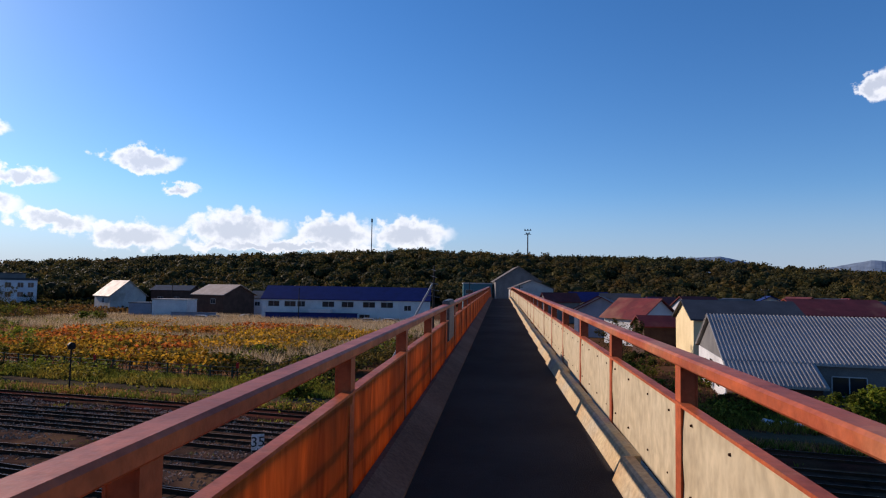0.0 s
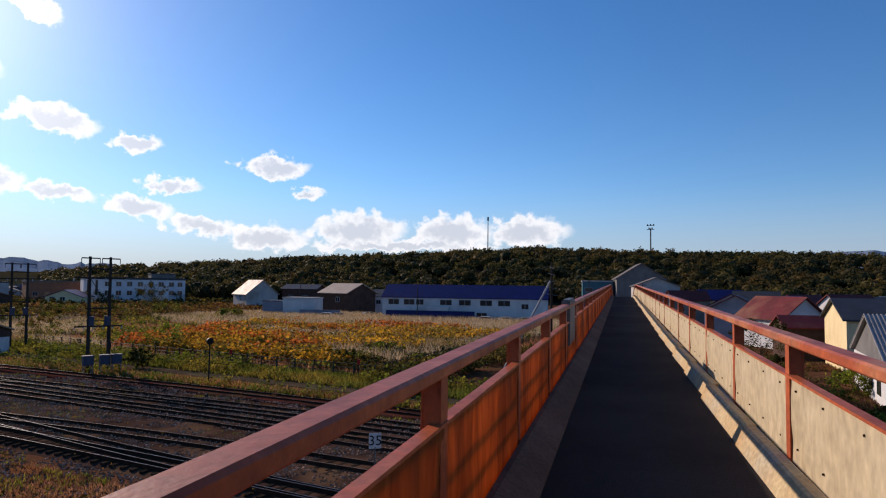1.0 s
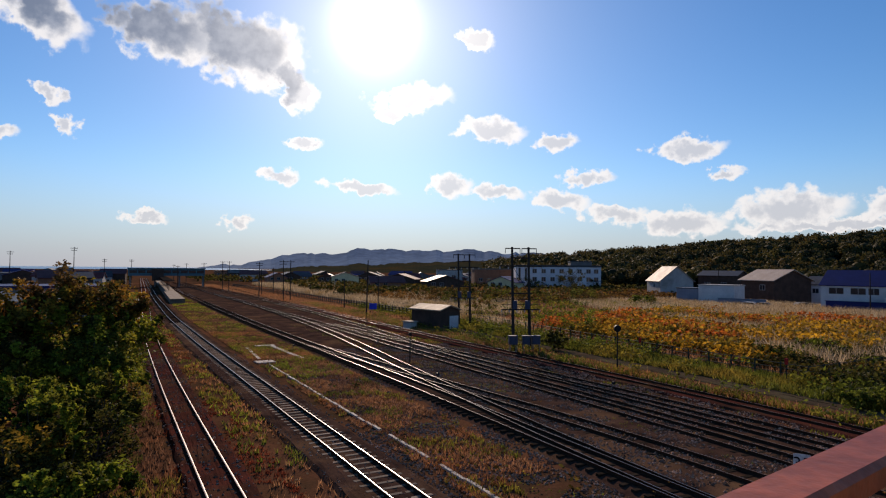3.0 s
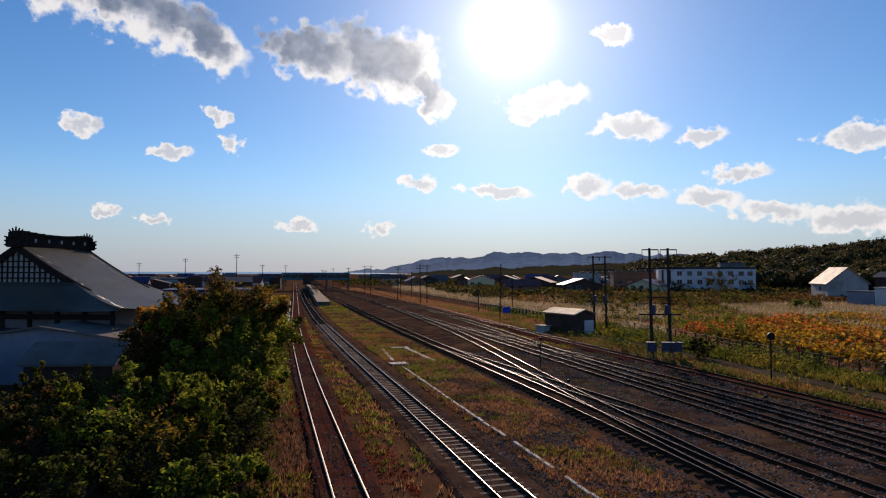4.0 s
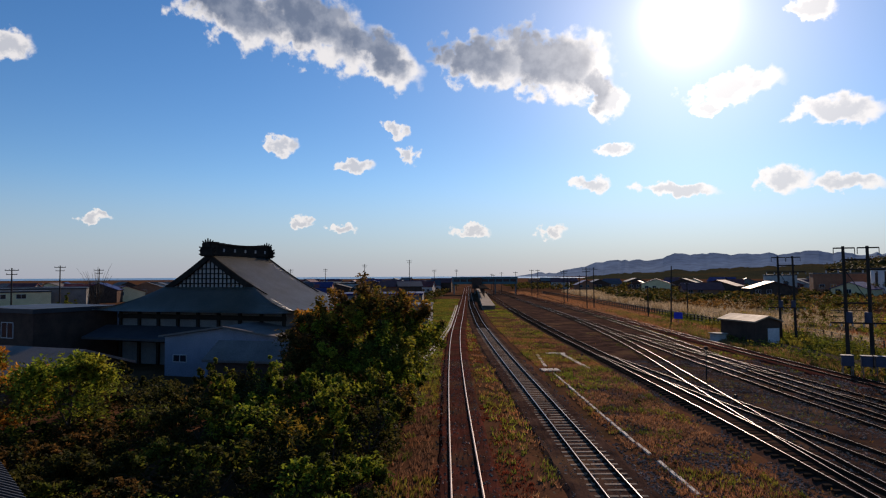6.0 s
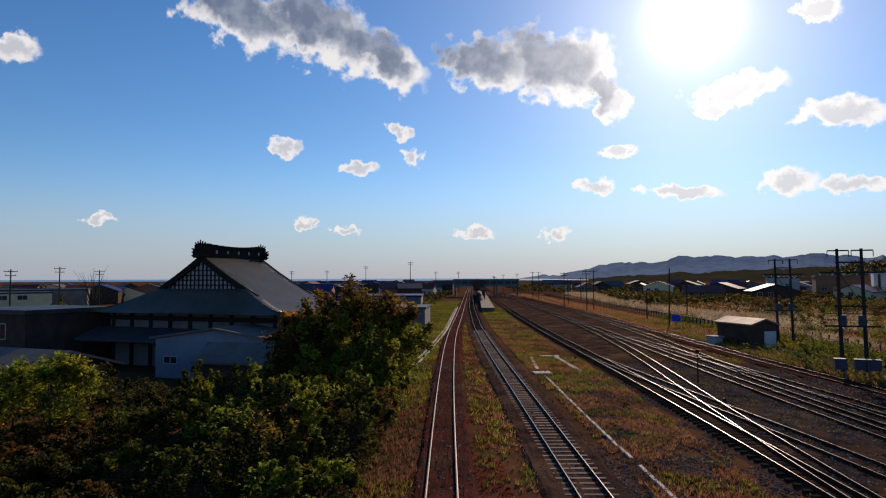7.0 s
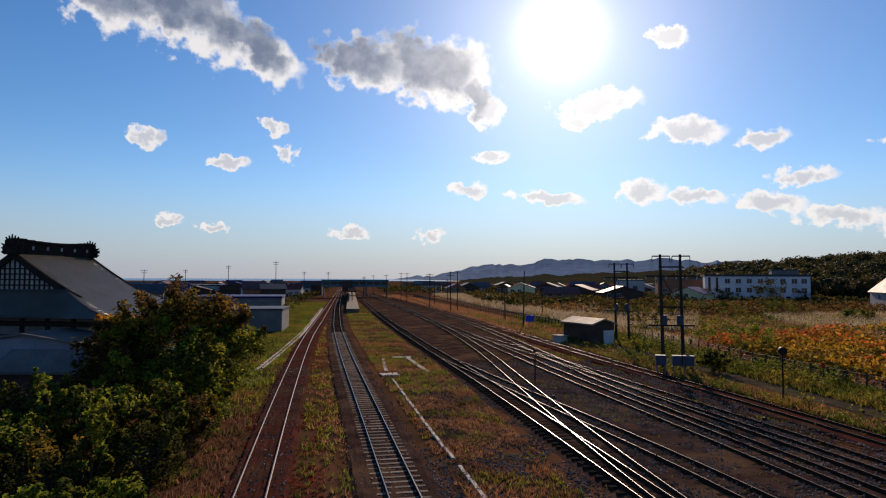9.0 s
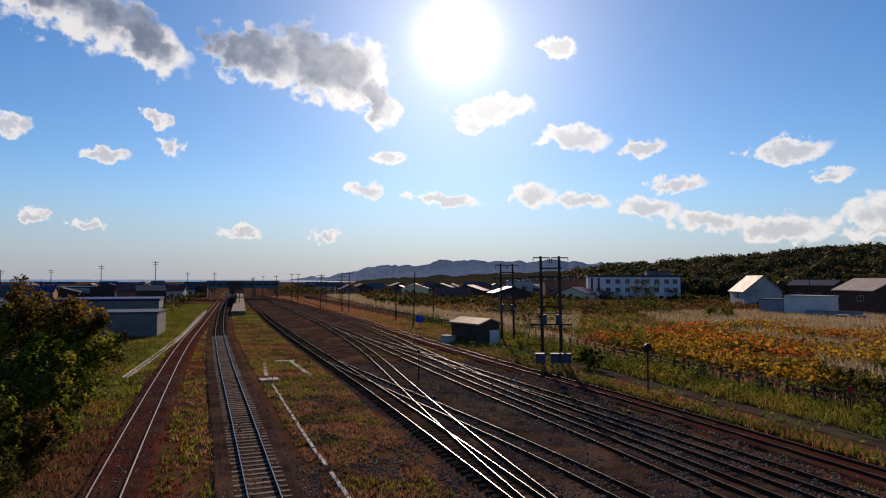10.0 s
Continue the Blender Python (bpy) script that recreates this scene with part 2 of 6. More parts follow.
M["office_wall"] = material("pale_office_render", (0.56, 0.57, 0.60), (0.46, 0.47, 0.51), 0.3, 0.75, 0, 0.1, 12)
M["blue_wall"] = material("pale_blue_wall", (0.22, 0.245, 0.30), (0.165, 0.19, 0.24), 0.5, 0.75, 0, 0.15, 12)
M["cream"] = material("cream_wall", (0.72, 0.58, 0.34), (0.62, 0.49, 0.28), 0.5, 0.8, 0, 0.15, 12)
M["brown_wall"] = material("brown_cladding", (0.095, 0.058, 0.046), (0.060, 0.038, 0.031), 0.8, 0.9, 0, 0.2, 12, specular=0.03)
M["brick_wall"] = material("brick_red_cladding", (0.33, 0.14, 0.08), (0.24, 0.10, 0.06), 0.8, 0.85, 0, 0.2, 12)
M["grey_wall"] = material("grey_wall", (0.17, 0.165, 0.16), (0.12, 0.118, 0.118), 0.5, 0.8, 0, 0.2, 12)
M["navy"] = material("navy_roof_sheet", (0.010, 0.018, 0.11), (0.008, 0.014, 0.08), 0.5, 0.5, 0, 0.1, 12)
M["navy_wall"] = material("navy_fence_sheet", (0.016, 0.03, 0.14), (0.012, 0.022, 0.10), 0.5, 0.6, 0, 0.1, 12)
M["red_roof"] = material("red_roof_sheet", (0.17, 0.028, 0.024), (0.11, 0.022, 0.02), 0.5, 0.55, 0, 0.15, 12, (0.24, 0.10, 0.06), 0.3)
M["maroon_roof"] = material("maroon_roof_sheet", (0.14, 0.04, 0.04), (0.10, 0.03, 0.03), 0.5, 0.55, 0, 0.15, 12)
M["dark_roof"] = material("dark_roof_sheet", (0.055, 0.058, 0.065), (0.04, 0.042, 0.048), 0.5, 0.5, 0, 0.15, 12)
M["grey_roof"] = material("grey_roof_sheet", (0.16, 0.14, 0.13), (0.11, 0.098, 0.092), 0.5, 0.75, 0.0, 0.15, 12, (0.19, 0.14, 0.11), 0.25, specular=0.08)
M["hall_roof"] = material("corrugated_hall_roof", (0.30, 0.30, 0.305), (0.23, 0.23, 0.235), 0.4, 0.5, 0.2, 0.1, 12, (0.21, 0.185, 0.165), 0.25)
M["temple_roof"] = material("temple_copper_roof", (0.155, 0.14, 0.108), (0.115, 0.105, 0.08), 0.6, 0.36, 0.0, 0.2, 9, (0.10, 0.092, 0.07), 0.3, specular=0.6)
M["temple_dark"] = material("dark_temple_timber", (0.035, 0.030, 0.026), (0.022, 0.019, 0.017), 1.5, 0.95, 0, 0.3, 20, specular=0.0)
M["teal"] = material("teal_station_cladding", (0.05, 0.16, 0.19), (0.04, 0.12, 0.15), 0.2, 0.6, 0, 0.05, 5)
M["shed_roof"] = material("pale_shed_roof", (0.40, 0.27, 0.18), (0.30, 0.20, 0.13), 0.8, 0.7, 0.0, 0.2, 14, (0.20, 0.13, 0.08), 0.25, specular=0.15)
M["tan_roof"] = material("faded_tan_roof_sheet", (0.42, 0.33, 0.26), (0.33, 0.25, 0.20), 0.5, 0.6, 0, 0.1, 12, (0.28, 0.18, 0.14), 0.3)
M["glass"] = glass_material("dark_window_glass")
M["frame"] = material("window_frame", (0.45, 0.45, 0.46), (0.38, 0.38, 0.39), 2, 0.5, 0, 0.05, 20)
M["black"] = material("black_paint", (0.02, 0.02, 0.02), (0.014, 0.014, 0.014), 2, 0.6, 0, 0.1, 20)
M["red_light"] = material("red_marker", (0.5, 0.03, 0.02), (0.42, 0.02, 0.02), 2, 0.5, 0, 0.0, 20)
M["bark"] = material("bark", (0.10, 0.075, 0.055), (0.06, 0.045, 0.035), 3.0, 0.95, 0, 0.6, 25, stretch=(1, 1, 0.25))
M["gravel_path"] = material("gravel_path", (0.105, 0.072, 0.046), (0.065, 0.048, 0.030), 0.5, 0.95, 0, 0.4, 14, (0.11, 0.095, 0.05), 0.35, specular=0.0)
M["sea"] = material("far_sea", (0.10, 0.22, 0.34), (0.08, 0.18, 0.30), 0.002, 0.3, 0, 0.0, 0.02)
# aerial haze is mixed into the mountains' blue-grey
M["far_hill"] = material("haze_tinted_mountain", (0.20, 0.265, 0.34), (0.155, 0.205, 0.27), 0.004, 1.0, 0, 0.0, 0.02, specular=0.0)
M["mid_hill"] = material("wooded_rise", (0.05, 0.045, 0.025), (0.035, 0.036, 0.022), 0.02, 1.0, 0, 0.3, 0.25, (0.08, 0.05, 0.02), 0.3, specular=0.0)


def leaf_material(name, a, b, c, translucent=0.5, scale=0.45, island=0.6):
    return material(name, a, b, scale, 0.75, 0, 0.0, 3.0, c, 0.5, translucent, island=island, specular=0.1)


M["leaf_green"] = leaf_material("green_leaves", (0.125, 0.14, 0.019), (0.056, 0.074, 0.012), (0.23, 0.17, 0.025))
M["leaf_dark"] = leaf_material("dark_leaves", (0.062, 0.060, 0.014), (0.026, 0.030, 0.008), (0.13, 0.078, 0.018))
M["leaf_lime"] = leaf_material("lime_leaves", (0.23, 0.26, 0.026), (0.12, 0.16, 0.018), (0.36, 0.27, 0.028))
M["leaf_orange"] = leaf_material("orange_autumn_leaves", (0.48, 0.19, 0.025), (0.32, 0.12, 0.02), (0.52, 0.30, 0.03))
M["leaf_gold"] = leaf_material("gold_green_leaves", (0.24, 0.15, 0.02), (0.13, 0.11, 0.016), (0.34, 0.14, 0.022))
M["leaf_rust"] = leaf_material("rust_autumn_leaves", (0.15, 0.07, 0.02), (0.09, 0.06, 0.018), (0.20, 0.09, 0.025))
M["forest_green"] = leaf_material("forest_dark_crowns", (0.066, 0.060, 0.022), (0.032, 0.034, 0.015), (0.088, 0.062, 0.022), 0.35, 0.11, 0.22)
M["forest_gold"] = leaf_material("forest_golden_crowns", (0.115, 0.090, 0.024), (0.065, 0.056, 0.018), (0.12, 0.070, 0.020), 0.35, 0.11, 0.25)
M["stone"] = material("loose_ballast_stones", (0.40, 0.25, 0.175), (0.20, 0.12, 0.085), 1.2, 1.0, 0, 0.3, 20, (0.15, 0.07, 0.04), 0.3, island=0.6, specular=0.0)
M["grass_brown"] = leaf_material("dead_brown_grass", (0.19, 0.092, 0.052), (0.095, 0.052, 0.033), (0.24, 0.098, 0.045))
M["grass_dry"] = leaf_material("dry_orange_grass", (0.38, 0.185, 0.092), (0.22, 0.108, 0.055), (0.36, 0.145, 0.06))
M["grass_green"] = leaf_material("green_yard_grass", (0.15, 0.165, 0.024), (0.085, 0.098, 0.018), (0.24, 0.165, 0.03))
M["grass_lime"] = leaf_material("bright_green_bank_grass", (0.24, 0.27, 0.03), (0.14, 0.17, 0.022), (0.32, 0.25, 0.04))
M["weed_rust"] = leaf_material("rust_red_ballast_weeds", (0.21, 0.042, 0.02), (0.12, 0.032, 0.018), (0.13, 0.08, 0.025))
M["pampas"] = leaf_material("silver_plume_grass", (0.46, 0.35, 0.23), (0.32, 0.23, 0.13), (0.30, 0.19, 0.08), 0.5)
M["weed_gold"] = leaf_material("golden_field_weeds", (0.50, 0.26, 0.022), (0.30, 0.15, 0.02), (0.11, 0.10, 0.02))
M["weed_red"] = leaf_material("red_field_weeds", (0.48, 0.115, 0.022), (0.30, 0.08, 0.02), (0.40, 0.17, 0.025))


# builders ----------------------------------------------------------------
rng = np.random.default_rng(7)


def link_part(name, mesh, mat, parent=None, label=""):
    ob = new(name, mesh)
    mesh.materials.append(mat)
    ob.parent = parent
    if label:
        ob["label"] = label
    return ob


def part(name, bm, mat, parent=None, label="", smooth=False):
    """Links a bmesh as ONE mesh object under a thing or a part."""
    me = bpy.data.meshes.new(name)
    bmesh.ops.recalc_face_normals(bm, faces=bm.faces)
    bm.to_mesh(me)
    bm.free()
    if smooth:
        me.shade_smooth()
    return link_part(name, me, mat, parent, label)


def array_mesh(name, verts, faces):
    """A mesh from arrays of vertices and equal-sided faces."""
    verts, faces = np.asarray(verts, np.float32), np.asarray(faces, np.int32)
    k = faces.shape[1]
    me = bpy.data.meshes.new(name)
    me.vertices.add(len(verts))
    me.vertices.foreach_set("co", verts.ravel())
    me.loops.add(faces.size)
    me.loops.foreach_set("vertex_index", faces.ravel())
    me.polygons.add(len(faces))
    me.polygons.foreach_set("loop_start", np.arange(0, faces.size, k, dtype=np.int32))
    me.update(calc_edges=True)
    me.validate()
    me.shade_flat()
    return me


def thing(name, m, label, category, group="", kind=""):
    ob = new(name)
    ob.empty_display_size = 0.2
    ob.matrix_world = m
    return tagged(ob, label, category, group, kind)


def box(bm, x0, x1, y0, y1, z0, z1, m=None, bevel=0.0):
    verts = bmesh.ops.create_cube(bm, size=1.0)["verts"]
    bmesh.ops.scale(bm, vec=(abs(x1 - x0), abs(y1 - y0), abs(z1 - z0)), verts=verts)
    bmesh.ops.translate(bm, vec=((x0 + x1) / 2, (y0 + y1) / 2, (z0 + z1) / 2), verts=verts)
    if bevel:
        edges = list({e for v in verts for e in v.link_edges})
        out = bmesh.ops.bevel(bm, geom=edges, offset=bevel, segments=2, affect="EDGES")
        verts = list({v for f in out["faces"] for v in f.verts} | {v for v in verts if v.is_valid})
    if m is not None:
        bmesh.ops.transform(bm, matrix=m, verts=verts)
    return verts


def boxes(*args, bevel=0.0):
    bm = bmesh.new()
    for a in args:
        box(bm, *a, bevel=bevel)
    return bm


def tube(bm, a, b, r0, r1=None, sides=8):
    a, b = Vector(a), Vector(b)
    d = b - a
    m = Matrix.Translation((a + b) / 2) @ d.to_track_quat("Z", "Y").to_matrix().to_4x4()
    bmesh.ops.create_cone(bm, cap_ends=True, segments=sides, radius1=r0, radius2=r0 if r1 is None else r1, depth=d.length, matrix=m)


def tubes(*args):
    bm = bmesh.new()
    for a in args:
        tube(bm, *a)
    return bm


def prism(bm, points, y0, y1):
    """A flat outline in x and z, drawn out from y0 to y1."""
    lo = [bm.verts.new((x, y0, z)) for x, z in points]
    hi = [bm.verts.new((x, y1, z)) for x, z in points]
    bm.faces.new(lo), bm.faces.new(hi[::-1])
    for i in range(len(points)):
        j = (i + 1) % len(points)
        bm.faces.new((lo[j], lo[i], hi[i], hi[j]))


def sweep_mesh(name, path, profile, up=0.0):
    """A closed profile (side, height) carried along a path of points on the plan."""
    path = np.asarray(path, float)
    tan = np.gradient(path, axis=0)
    tan[:, 2] = 0
    tan /= np.linalg.norm(tan, axis=1)[:, None]
    side = np.stack([tan[:, 1], -tan[:, 0], np.zeros(len(tan))], 1)
    k = len(profile)
    rows = [path + side * s + np.array((0, 0, h + up)) for s, h in profile]
    verts = np.stack(rows, 1).reshape(-1, 3)
    n = len(path)
    i, j = np.meshgrid(np.arange(n - 1), np.arange(k), indexing="ij")
    a, b = i * k + j, i * k + (j + 1) % k
    faces = np.stack([a, b, b + k, a + k], -1).reshape(-1, 4)
    return array_mesh(name, verts, faces)


def leaves(centres, spread, size, count, flat=0.0, aspect=0.6):
    """Small four-cornered leaves scattered round the centres, turned at random."""
    centres = np.asarray(centres, float)
    k = rng.integers(0, len(centres), count)
    way = rng.normal(size=(count, 3))
    way /= np.linalg.norm(way, axis=1)[:, None]
    spread = np.asarray(spread, float)
    reach = spread[k] if spread.ndim else spread
    p = centres[k] + way * (rng.random(count) ** 0.45)[:, None] * (reach[:, None] if np.ndim(reach) else reach)
    u = rng.normal(size=(count, 3))
    u[:, 2] *= 0.6
    u /= np.linalg.norm(u, axis=1)[:, None]
    v = np.cross(u, rng.normal(size=(count, 3)))
    v /= np.linalg.norm(v, axis=1)[:, None] + 1e-9
    s = (size * (0.6 + 0.8 * rng.random(count)))[:, None]
    verts = np.stack([p - u * s * 0.5, p + v * s * aspect * 0.5, p + u * s * 0.5, p - v * s * aspect * 0.5], 1).reshape(-1, 3)
    faces = np.arange(count * 4).reshape(-1, 4)
    return verts, faces


def blades(points, tall, width, count=5, lean=0.35):
    """Tufts of grass: for each point some tapering upright blades, three corners each."""
    p = np.repeat(np.asarray(points, float), count, 0)
    n = len(p)
    tall = np.repeat(np.broadcast_to(tall, len(points)), count) * (0.55 + 0.6 * rng.random(n))
    turn = rng.random(n) * 2 * math.pi
    base = p + np.stack([rng.normal(size=n) * width * 1.6, rng.normal(size=n) * width * 1.6, np.zeros(n)], 1)
    across = np.stack([np.cos(turn), np.sin(turn), np.zeros(n)], 1) * width
    tip = base + np.stack([rng.normal(size=n) * lean, rng.normal(size=n) * lean, np.ones(n)], 1) * tall[:, None]
    verts = np.stack([base - across, base + across, tip], 1).reshape(-1, 3)
    return verts, np.arange(n * 3).reshape(-1, 3)


# ground ------------------------------------------------------------------
GROUND = -0.3


def grid_sheet(name, xs, ys, z):
    gx, gy = np.meshgrid(xs, ys, indexing="ij")
    verts = np.stack([gx, gy, np.vectorize(z)(gx, gy)], -1).reshape(-1, 3)
    i, j = np.meshgrid(np.arange(len(xs) - 1), np.arange(len(ys) - 1), indexing="ij")
    a = i * len(ys) + j
    return array_mesh(name, verts, np.stack([a, a + len(ys), a + len(ys) + 1, a + 1], -1).reshape(-1, 4))


ground = link_part("ground", grid_sheet("ground", np.linspace(-4400, 4400, 45), np.linspace(-4400, 4400, 45), lambda x, y: GROUND), M["soil"])
tagged(ground, "flat yard ground of dry soil, weeds and gravel", "ground", kind="structure")
water = link_part("water", grid_sheet("water", np.linspace(-4300, 300, 8), np.linspace(1500, 4380, 6), lambda x, y: GROUND + 0.5), M["sea"])
tagged(water, "thin blue strip of distant sea on the horizon", "sea", kind="structure")


# railway tracks ----------------------------------------------------------
def line(points, y0, y1, step=1.5):
    """Track centre: smooth course through (y, x) pairs."""
    ys = np.arange(y0, y1 + step, step)
    py, px = np.array([p[0] for p in points], float), np.array([p[1] for p in points], float)
    xs = np.interp(ys, py, px)
    k = 13
    for _ in range(2):
        xs = np.convolve(np.pad(xs, k // 2, mode="reflect", reflect_type="odd"), np.ones(k) / k, "valid")
    return np.stack([xs, ys, np.zeros(len(ys))], 1)


TRACKS = {
    "A": line([(-80.0, 5.61), (10.0, 1.56), (18.0, 1.2), (24.0, 0.93), (30.0, 0.66), (36.0, 0.41), (44.0, 0.06), (55.0, -0.29), (70.0, -0.77), (92.3, -1.16), (110.3, -1.12), (172.3, -1.39), (301.3, -2.08), (441.3, -2.9)], -80, 440),
    "B": line([(-80.0, 11.28), (10.0, 7.23), (18.0, 6.73), (24.0, 6.36), (30.0, 6.05), (36.0, 5.76), (44.0, 5.28), (55.0, 4.63), (70.0, 3.8), (102.0, 2.37), (163.3, 1.11), (284.3, 0.02), (441.3, -0.7)], -80, 440),
    "C": line([(-78.7, 15.86), (23.7, 15.31), (31.7, 15.07), (39.8, 14.89), (53.9, 14.24), (82.3, 12.62), (121.3, 11.08), (184.3, 9.36), (301.3, 6.92), (441.3, 5.1)], -80, 440),
    "D": line([(-78.7, 16.03), (11.3, 15.43), (23.7, 15.56), (29.7, 15.9), (36.8, 16.33), (46.9, 17.03), (57.0, 17.83), (71.3, 18.8), (101.3, 19.37), (148.3, 18.65), (221.3, 15.13), (331.3, 10.87), (441.3, 9.1)], -80, 440),
    "E": line([(-78.7, 20.22), (16.3, 19.42), (21.7, 19.19), (26.7, 18.84), (31.8, 18.09), (37.8, 17.12), (44.9, 16.04), (51.9, 15.17), (61.3, 13.95), (67.3, 13.38)], -80, 62),
    "F": line([(-78.7, 22.86), (19.3, 22.66), (31.8, 22.51), (38.9, 21.84), (52.0, 21.51), (71.3, 21.19), (91.3, 20.68), (121.3, 19.35), (181.3, 16.58), (301.3, 13.71)], -80, 300),
    "G": line([(-78.7, 24.93), (22.8, 24.76), (35.9, 24.08), (43.4, 23.61), (57.1, 23.88), (76.3, 24.8), (111.3, 25.23), (161.3, 23.29), (261.3, 17.66), (331.3, 15.36)], -80, 330),
    "H": line([(-78.7, 27.45), (24.8, 26.9), (38.9, 25.57), (47.0, 25.09), (61.3, 23.96), (73.3, 22.85), (91.3, 20.98)], -80, 84),
    "I": line([(-78.7, 30.8), (28.9, 30.29), (42.0, 29.77), (55.2, 28.85), (81.3, 28.12), (121.3, 27.51), (181.3, 24.56), (261.3, 20.66)], -80, 260),
}
GAUGE = 1.067 + 0.065
RAIL = [(-0.011, 0.0), (0.011, 0.0), (0.033, -0.006), (0.033, -0.035), (0.010, -0.05), (0.010, -0.12), (0.062, -0.14), (-0.062, -0.14), (-0.010, -0.12), (-0.010, -0.05), (-0.033, -0.035), (-0.033, -0.006)]
SHINY = {"B": "rail_top", "C": "rail_top", "D": "rail_top", "A": "rail_pale", "G": "rail_dull"}


def offset_path(path, s):
    tan = np.gradient(path, axis=0)
    tan /= np.linalg.norm(tan, axis=1)[:, None]
    return path + np.stack([tan[:, 1], -tan[:, 0], np.zeros(len(tan))], 1) * s


def railway_track(key, order):
    path = TRACKS[key] + np.array((0, 0, -0.003 * order))
    word = {"A": "little-used track with brown rails on rusty ballast", "B": "polished single track on weathered concrete sleepers"}.get(key, "yard track with steel rails on dark ballast")
    t = thing("railway_track", pose(0, 0, GROUND), word, "railway track", "tracks of the yard")
    for s in (-GAUGE / 2, GAUGE / 2):
        me = sweep_mesh("rail", offset_path(path, s), RAIL, -GROUND)
        ob = link_part("rail", me, M[SHINY.get(key, "rail_dull")], t)
        me.materials.append(M["rail_side"])
        k = len(RAIL)
        side = np.ones(len(me.polygons), np.int32)
        side[0::k] = 0
        if key == "A":
            side[1::k], side[k - 1::k] = 0, 0
        elif key == "B":
            side[k - 1::k] = 0
        me.polygons.foreach_set("material_index", side)
    return t, path


tracks = {}
for order, key in enumerate(TRACKS):
    tracks[key], _ = railway_track(key, order)


def sleeper_places(key, y0, y1, gap):
    path = TRACKS[key]
    ys = np.arange(y0, y1, gap)
    xs = np.interp(ys, path[:, 1], path[:, 0])
    slope = np.interp(ys, path[:, 1], np.gradient(path[:, 0], path[:, 1]))
    return [(x, y, -math.atan(s)) for x, y, s in zip(xs, ys, slope)]


def joined_sleepers(key, order, y0, y1, gap=0.66):
    rows = sleeper_places(key, y0, y1, gap)
    base = np.array([(sx, sy, sz) for sx in (-1.02, 1.02) for sy in (-0.1, 0.1) for sz in (-0.135, 0.0)])
    quads = np.array([(0, 1, 3, 2), (4, 6, 7, 5), (0, 4, 5, 1), (2, 3, 7, 6), (1, 5, 7, 3), (0, 2, 6, 4)])
    verts, faces = [], []
    for i, (x, y, a) in enumerate(rows):
        a += rng.normal() * 0.012
        c, s = math.cos(a), math.sin(a)
        p = base.copy()
        p[:, 0], p[:, 1] = base[:, 0] * c - base[:, 1] * s + x, base[:, 0] * s + base[:, 1] * c + y + rng.normal() * 0.02
        p[:, 2] += -0.138 - 0.005 * order - GROUND + rng.normal() * 0.002
        verts.append(p)
        faces.append(quads + 8 * i)
    ob = link_part("sleepers", array_mesh("sleepers", np.concatenate(verts), np.concatenate(faces)), M["sleeper_dark"], tracks[key])
    ob["kind"] = "stuff"


for order, key in enumerate(TRACKS):
    if key == "A":
        continue
    if key == "B":
        joined_sleepers(key, order, 95, 200, 0.62)
    else:
        joined_sleepers(key, order, -25, min(150, TRACKS[key][-1, 1] - 1), 0.64)
bm = boxes((-1.0, 1.0, -0.105, 0.105, -0.14, -0.012), bevel=0.018)
box(bm, -0.70, -0.42, -0.08, 0.08, -0.02, 0.006)
box(bm, 0.42, 0.70, -0.08, 0.08, -0.02, 0.006)
sleeper_mesh = bpy.data.meshes.new("sleeper")
bm.to_mesh(sleeper_mesh)
bm.free()
sleeper_mesh.materials.append(M["sleeper"])
for x, y, a in sleeper_places("B", -10, 95, 0.62):
    ob = new("sleeper", sleeper_mesh)
    ob.parent = tracks["B"]
    ob.matrix_local = pose(x, y + rng.normal() * 0.015, -0.136 - GROUND, 0, 0, math.degrees(a) + rng.normal() * 0.8)


def ballast_bed(name, left, right, y0, y1, z, mat, label):
    """A strip of stones between two courses, with sloping shoulders and a lumpy top."""
    ys = np.arange(y0, y1, 0.8)
    lx, rx = left(ys), right(ys)
    cols = 26
    verts = []
    for i, f in enumerate(np.linspace(0, 1, cols)):
        x = lx + (rx - lx) * f
        edge = min(1.0, min(f, 1 - f) * cols / 2.2)
        h = GROUND - 0.05 + (z - GROUND + 0.05) * edge
        verts.append(np.stack([x + rng.normal(size=len(ys)) * 0.03, ys + rng.normal(size=len(ys)) * 0.1, h + rng.normal(size=len(ys)) * 0.012], 1))
    verts = np.stack(verts, 0).reshape(-1, 3)
    i, j = np.meshgrid(np.arange(cols - 1), np.arange(len(ys) - 1), indexing="ij")
    a = i * len(ys) + j
    ob = link_part(name, array_mesh(name, verts, np.stack([a, a + len(ys), a + len(ys) + 1, a + 1], -1).reshape(-1, 4)), M[mat])
    return tagged(ob, label, "ballast", kind="structure")


def course(key, s):
    return lambda ys: np.interp(ys, TRACKS[key][:, 1], TRACKS[key][:, 0]) + s


